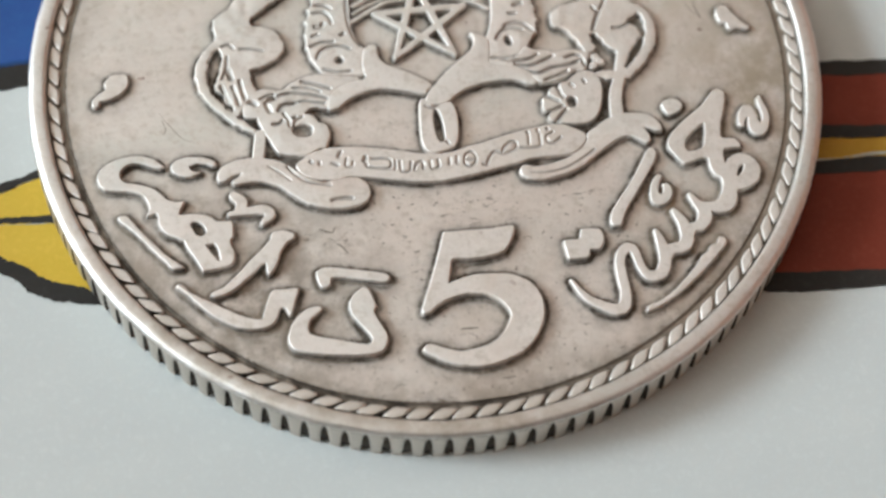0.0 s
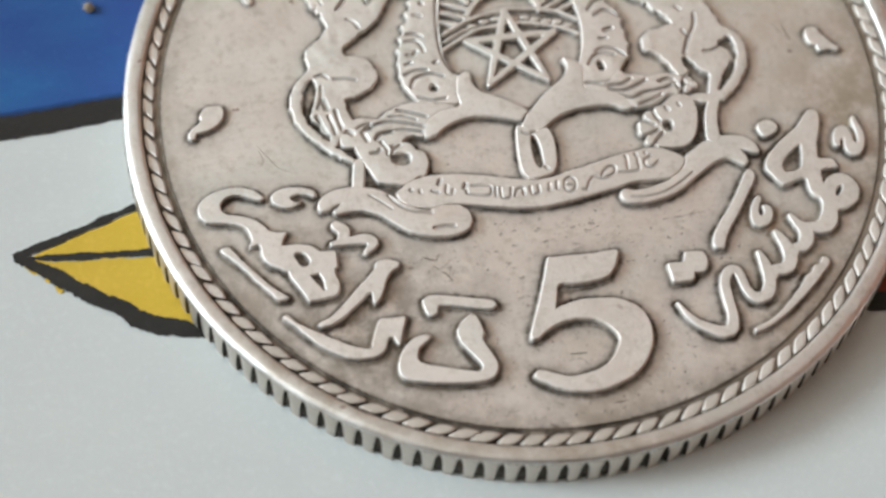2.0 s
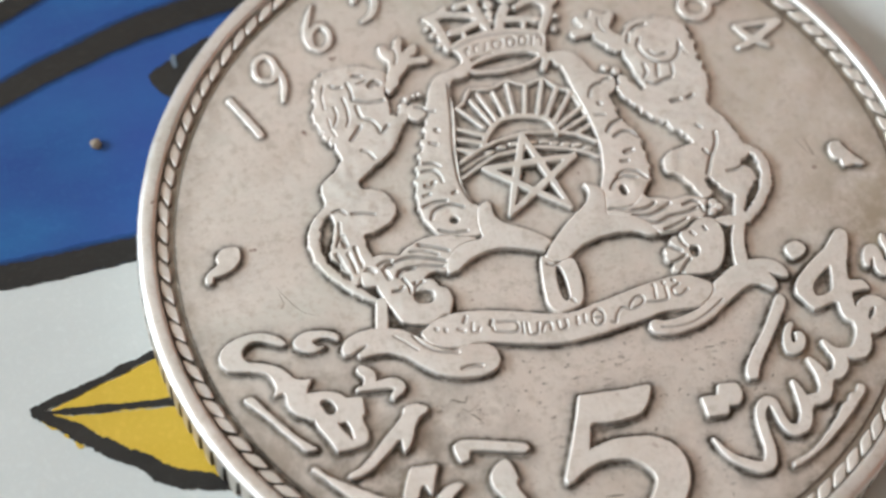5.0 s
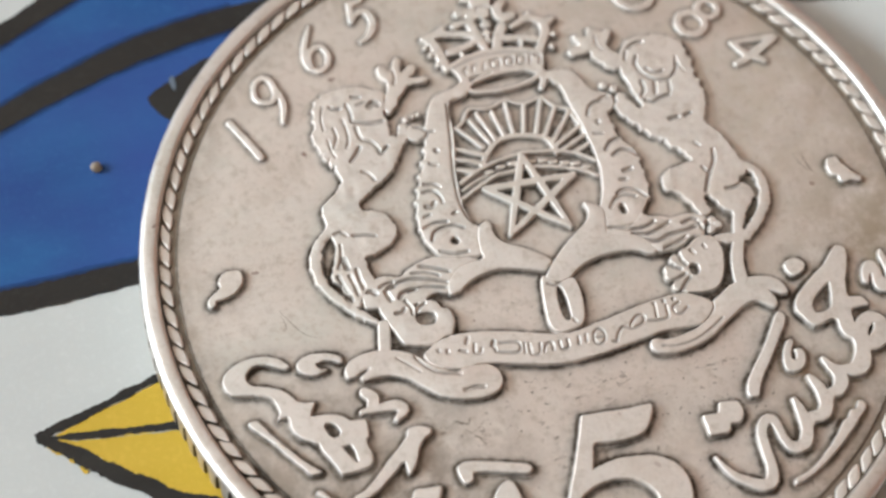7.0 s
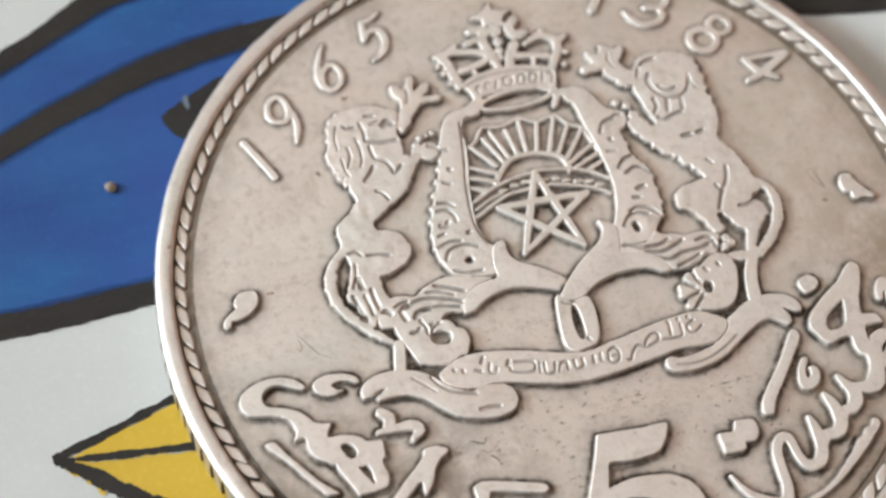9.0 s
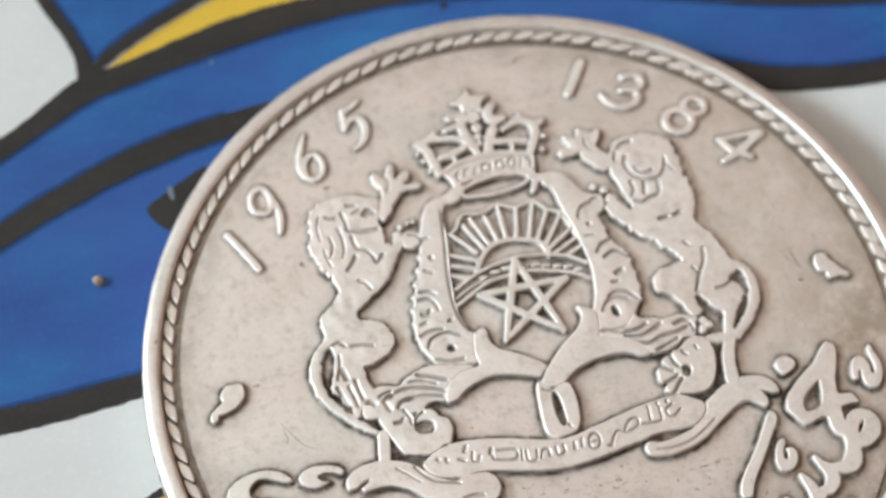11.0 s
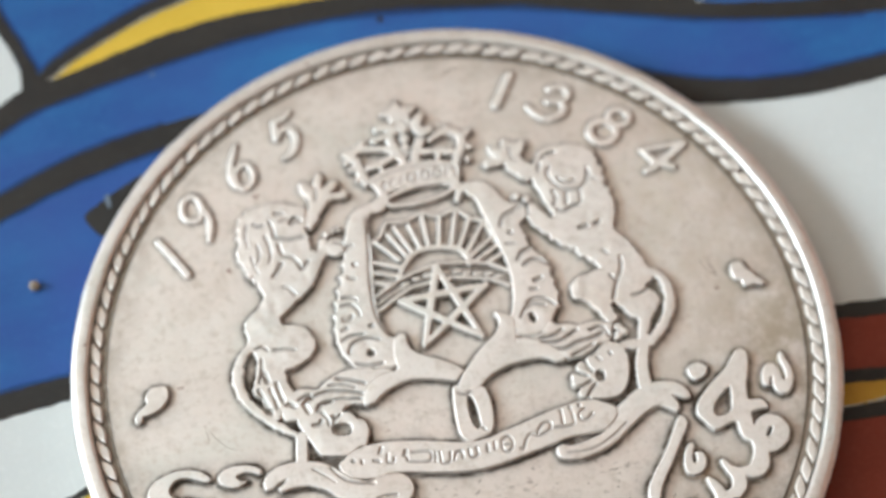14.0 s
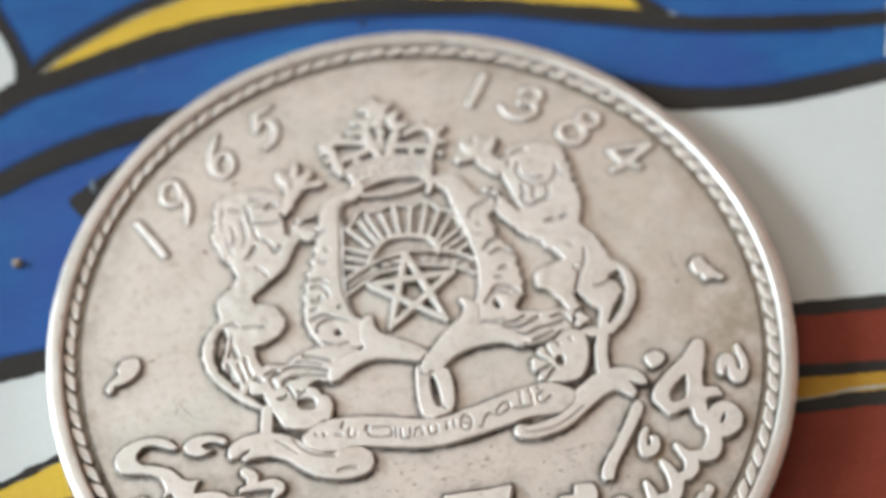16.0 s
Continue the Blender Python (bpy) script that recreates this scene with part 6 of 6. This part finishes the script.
forms += [S([(7.89, 1.59, 0.13), (8.22, 1.34, 0.14), (8.38, 0.97, 0.151), (8.43, 0.53, 0.172), (8.31, 0.01, 0.183), (8.07, -0.44, 0.172), (7.74, -0.83, 0.172), (7.37, -1.16, 0.151), (7.1, -1.32, 0.13)])]
gaps = []
gaps += [("form", [(7.72, 1.03), (7.9, 1.1), (8.07, 1.02), (8.18, 0.75), (8.17, 0.35), (8.06, 0.03), (7.89, -0.14), (7.83, -0.01), (8.01, 0.32), (7.97, 0.59), (7.82, 0.79)]), S([(7.74, -0.32, 0.066), (7.52, -0.59, 0.066), (7.32, -0.92, 0.024)])]
cuts = []
cuts += [S([(5.4, 6.84, 0.035), (5.27, 6.57, 0.035), (5.36, 6.2, 0.035), (5.55, 5.91, 0.035), (5.88, 5.68, 0.035), (6.31, 5.65, 0.035), (6.68, 5.94, 0.035), (6.82, 6.33, 0.035)]), S([(5.62, 6.26, 0.03), (5.76, 6.08, 0.03), (5.98, 6, 0.03), (6.22, 6.05, 0.03)]), S([(5.23, 7.29, 0.04), (5.45, 7.42, 0.04), (5.79, 7.44, 0.04)]), S([(5.06, 7.13, 0.03), (4.94, 6.8, 0.03)]), S([(5.77, 5.6, 0.04), (5.66, 5.13, 0.04)]), S([(6.3, 5.53, 0.03), (6.23, 5.1, 0.03)])]
cuts += [S([(5.27, 5.72, 0.04), (5.3, 5.39, 0.04), (5.14, 5.16, 0.04)]), S([(5.22, 4.92, 0.04), (5.46, 4.79, 0.04), (5.77, 4.91, 0.04), (6.14, 4.97, 0.04)]), S([(5.88, 3.95, 0.06), (6.17, 3.96, 0.06)]), S([(6.46, 3.98, 0.04), (6.69, 4.05, 0.04)]), S([(6.47, 2.79, 0.02), (6.6, 2.64, 0.02)]), S([(7.05, 2.36, 0.04), (6.93, 1.86, 0.04), (6.58, 1.33, 0.04), (6.3, 0.73, 0.04)]), S([(7.06, 0.69, 0.03), (7.32, 0.68, 0.03), (7.62, 0.79, 0.03)]), S([(6.84, 6.53, 0), (6.88, 6.14, 0), (7.01, 5.86, 0)])]
cuts += [S([(4.12, 8.06, 0), (4.06, 7.72, 0), (4.2, 7.43, 0)]), S([(6.45, 1.72, 0.02), (6.56, 1.52, 0.02), (6.68, 1.49, 0.02)])]
relief("supporter", coin, forms, holes=gaps, grooves=cuts, dome=0.05, h=0.2, tuft=0.03, swell=0.04, ragged=0.05, grow=0.06, label="raised rampant heraldic supporter, worn smooth")
# crown
forms = []
forms += [("plate", [(0.26, 11.23), (0.34, 10.9), (0.95, 10.76), (0.59, 10.48), (0.6, 10.12), (0.27, 10.32), (-0.13, 10.23), (-0.15, 10.57), (-0.48, 10.73), (-0.06, 10.89)]), S([(0.22, 9.97, 0.236)]), S([(-0.71, 10.14, 0.13), (-0.33, 10.13, 0.151), (-0.14, 9.93, 0.151)]), S([(-1, 9.62, 0.108), (-0.67, 9.7, 0.108), (-0.28, 9.73, 0.108)]), S([(-0.19, 10.09, 0.13), (-0.36, 9.62, 0.151), (-0.26, 9.17, 0.151), (-0.16, 8.74, 0.151), (-0.06, 8.46, 0.108)]), S([(0.2, 9.47, 0.161)]), S([(0.15, 9.07, 0.13)]), S([(0.14, 8.77, 0.087)])]
forms += [S([(1.03, 10.3, 0.13), (0.81, 10.07, 0.172), (0.79, 9.79, 0.172), (0.99, 9.61, 0.151), (1.27, 9.67, 0.13)]), S([(0.79, 9.22, 0.172), (0.57, 8.89, 0.161), (0.38, 8.36, 0.151)]), S([(1.18, 9.18, 0.066), (1.51, 9.31, 0.108), (1.85, 9.41, 0.13), (2.14, 9.29, 0.13), (2.37, 9.06, 0.151), (2.35, 8.68, 0.151), (2.15, 8.32, 0.13), (1.94, 7.96, 0.13)]), S([(1.92, 9.6, 0.077)]), S([(2.46, 9.06, 0.13), (2.74, 9.2, 0.087)]), S([(2.63, 8.51, 0.087)]), S([(2.43, 7.97, 0.087)])]
forms += [S([(0.76, 8.7, 0.108), (1.25, 8.63, 0.098), (1.86, 8.46, 0.108)]), S([(1.4, 8.55, 0.055), (1.28, 8.2, 0.055)]), S([(-2.27, 9.31, 0.087), (-1.98, 9.32, 0.13), (-1.67, 9.42, 0.151), (-1.46, 9.63, 0.087)]), S([(-1.68, 9.37, 0.108), (-1.25, 9.32, 0.098), (-0.7, 9.19, 0.098), (-0.38, 9.04, 0.108)]), S([(-2.11, 9.22, 0.13), (-1.91, 8.92, 0.151), (-1.84, 8.53, 0.151), (-1.76, 8.16, 0.151), (-1.71, 7.85, 0.108)]), S([(-2.26, 8.91, 0.066)]), S([(-2.14, 8.55, 0.087)]), S([(-1.96, 8.06, 0.077)])]
forms += [S([(-1.45, 8.51, 0.108), (-1.04, 8.57, 0.119), (-0.61, 8.69, 0.108), (-0.31, 8.82, 0.087)]), S([(-1, 8.56, 0.045), (-0.96, 8.2, 0.045)]), ("form", [(-1.63, 7.9), (-1.5, 7.97), (-1.13, 8.16), (-0.66, 8.25), (-0.21, 8.32), (0.31, 8.3), (0.75, 8.27), (1.22, 8.16), (1.69, 8), (1.98, 7.88), (1.94, 7.49), (1.81, 7.12), (1.46, 7.2), (0.92, 7.33), (0.35, 7.39), (-0.25, 7.38), (-0.84, 7.29), (-1.24, 7.24), (-1.39, 7.57)])]
forms += [("loop", [(-1.13, 6.87, 0.058), (-0.83, 7.07, 0.058), (-0.14, 7.23, 0.058), (0.53, 7.27, 0.058), (1.21, 7.18, 0.058), (1.59, 6.97, 0.058), (1.44, 6.75, 0.058), (0.89, 6.59, 0.058), (0.21, 6.52, 0.058), (-0.53, 6.58, 0.058), (-0.99, 6.66, 0.058)]), S([(-1.19, 7.5, 0.13), (-1.18, 7.05, 0.151), (-1.39, 6.71, 0.172)]), S([(1.73, 7.01, 0.13), (1.73, 6.61, 0.108), (1.58, 6.33, 0.087)]), S([(1.84, 6.78, 0.151), (2.27, 6.73, 0.214)])]
gaps = []
gaps += [S([(-1.56, 8.99, 0.13), (-1.15, 8.97, 0.13), (-0.8, 8.96, 0.087)]), S([(1.58, 9.01, 0.087), (1.91, 9.01, 0.13), (2.01, 8.76, 0.13)]), S([(0.88, 8.42, 0.066), (1.1, 8.42, 0.066)]), S([(1.59, 8.27, 0.066), (1.79, 8.23, 0.066)])]
cuts = []
cuts += [("loop", [(1.05, 7.8, 0.02), (1.27, 7.77, 0.02), (1.19, 7.49, 0.02), (0.97, 7.51, 0.02)]), ("loop", [(0.57, 7.81, 0.02), (0.81, 7.8, 0.02), (0.76, 7.51, 0.02), (0.52, 7.52, 0.02)]), ("loop", [(0.03, 7.81, 0.02), (0.31, 7.8, 0.02), (0.24, 7.54, 0.02), (-0.02, 7.55, 0.02)]), S([(-0.29, 7.76, 0.01), (-0.39, 7.49, 0.01)]), S([(-0.57, 7.78, 0.01), (-0.74, 7.72, 0.01), (-0.76, 7.5, 0.01)]), S([(-0.97, 7.7, 0.02), (-1.1, 7.6, 0.02), (-1.06, 7.42, 0.02)]), S([(1.49, 7.72, 0.02), (1.4, 7.39, 0.02)])]
cuts += [S([(1.67, 7.7, 0.02), (1.85, 7.66, 0.02), (1.78, 7.32, 0.02)]), S([(-1.47, 7.79, 0), (-0.78, 8.05, 0), (-0.11, 8.12, 0), (0.76, 8.07, 0), (1.84, 7.78, 0)])]
relief("crown", coin, forms, holes=gaps, grooves=cuts, dome=0.03, shoulder=0.06, cut=0.05, worn=0.6, h=0.2, grow=0.06, label="raised royal crown with a star and openwork arches")

field_mesh(coin)


# handling scratches and nicks in the field
def scratch(pts, half=0.025, mat=SILVER_CREASE):
    c = curve_through([(x, y, half) for x, y in pts], False, 6)
    tan = np.gradient(c[:, :2], axis=0)
    tan /= np.linalg.norm(tan, axis=1, keepdims=True) + 1e-9
    verts, faces = [], []
    for k, (p, t) in enumerate(zip(c, tan)):
        w = half * (0.35 + 0.65 * math.sin(math.pi * min(1, max(0, k / (len(c) - 1)))))
        for s, dz in ((-1, -0.001), (0, 0.003), (1, -0.001)):
            verts.append(((p[0] - s * t[1] * w) * MM, (p[1] + s * t[0] * w) * MM, (FIELD + dz + 0.002) * MM))
    for k in range(len(c) - 1):
        for j in (0, 1):
            faces.append((3 * k + j, 3 * k + 3 + j, 3 * k + 4 + j, 3 * k + 1 + j))
    ob = mesh_object("scratch", verts, faces, mat, coin)
    for poly in ob.data.polygons:
        if poly.normal.z < 0:
            poly.flip()


for line in ([(-4.83, -5.91), (-4.63, -6.02), (-4.37, -6.12), (-4.26, -5.92)], [(-4.28, -6.59), (-4.11, -6.71), (-3.94, -7.01)], [(-4.51, -6.33), (-4.32, -6.48)], [(1.07, -5.89), (1.26, -5.85)], [(1.41, -5.76), (1.59, -5.73)], [(-0.56, -10.43), (-0.22, -10.45), (0.08, -10.47)], [(-0.29, -10.6), (-0.04, -10.75)], [(-1.4, -12.1), (-1.14, -12.23)], [(0.55, -12.44), (0.79, -12.45), (1.03, -12.43)], [(-3.04, -12.18), (-2.68, -12.18)], [(-2.23, -12.56), (-2.09, -12.63)], [(-0.65, -12.57), (-0.5, -12.67)], [(2.9, -10.27), (3.08, -10.23)], [(2.37, -7.23), (2.53, -7.32)], [(2.46, -9.66), (2.55, -9.75)], [(-4.97, -12.13), (-4.78, -12.24)], [(1.87, -11.94), (1.98, -12.01)], [(-0.11, -7), (0.01, -7.17)]):
    scratch(line, 0.03, SILVER_CREASE)
for line in ([(-9.85, -0.48), (-9.56, -1), (-9.18, -1.57), (-8.73, -1.85)], [(9.95, 1.7), (10.13, 1.24), (10.42, 0.78)], [(-9.8, -0.72), (-9.7, -1.19), (-9.84, -1.38)], [(-4.42, -6.52), (-4.09, -6.39), (-3.82, -6.13)], [(1.05, -5.83), (1.47, -5.79)]):
    scratch(line, 0.017, SCRATCHED)
for line in ([(2.26, 11.96), (2.69, 12.25), (3.16, 12.27)], [(10.29, 1.57), (10.39, 1.05), (10.48, 0.78)], [(3.19, 9.83), (3.57, 9.95)]):
    scratch(line, 0.04, SCRATCHED)

# ---- the grain lying on the print ----
grit = tagged(new("grit_grain"), "tiny pale brown grain stuck on the blue print", "grain")
bm = bmesh.new()
bmesh.ops.create_icosphere(bm, subdivisions=3, radius=0.205 * MM)
for v in bm.verts:
    v.co *= 1 + 0.35 * noise.noise(v.co * 5000)
    v.co.z = v.co.z * 0.7 + 0.13 * MM
part("grain", bm, GRIT, grit, smooth=True)
grit.location = (-0.01513, 0.00729, 0.00003)
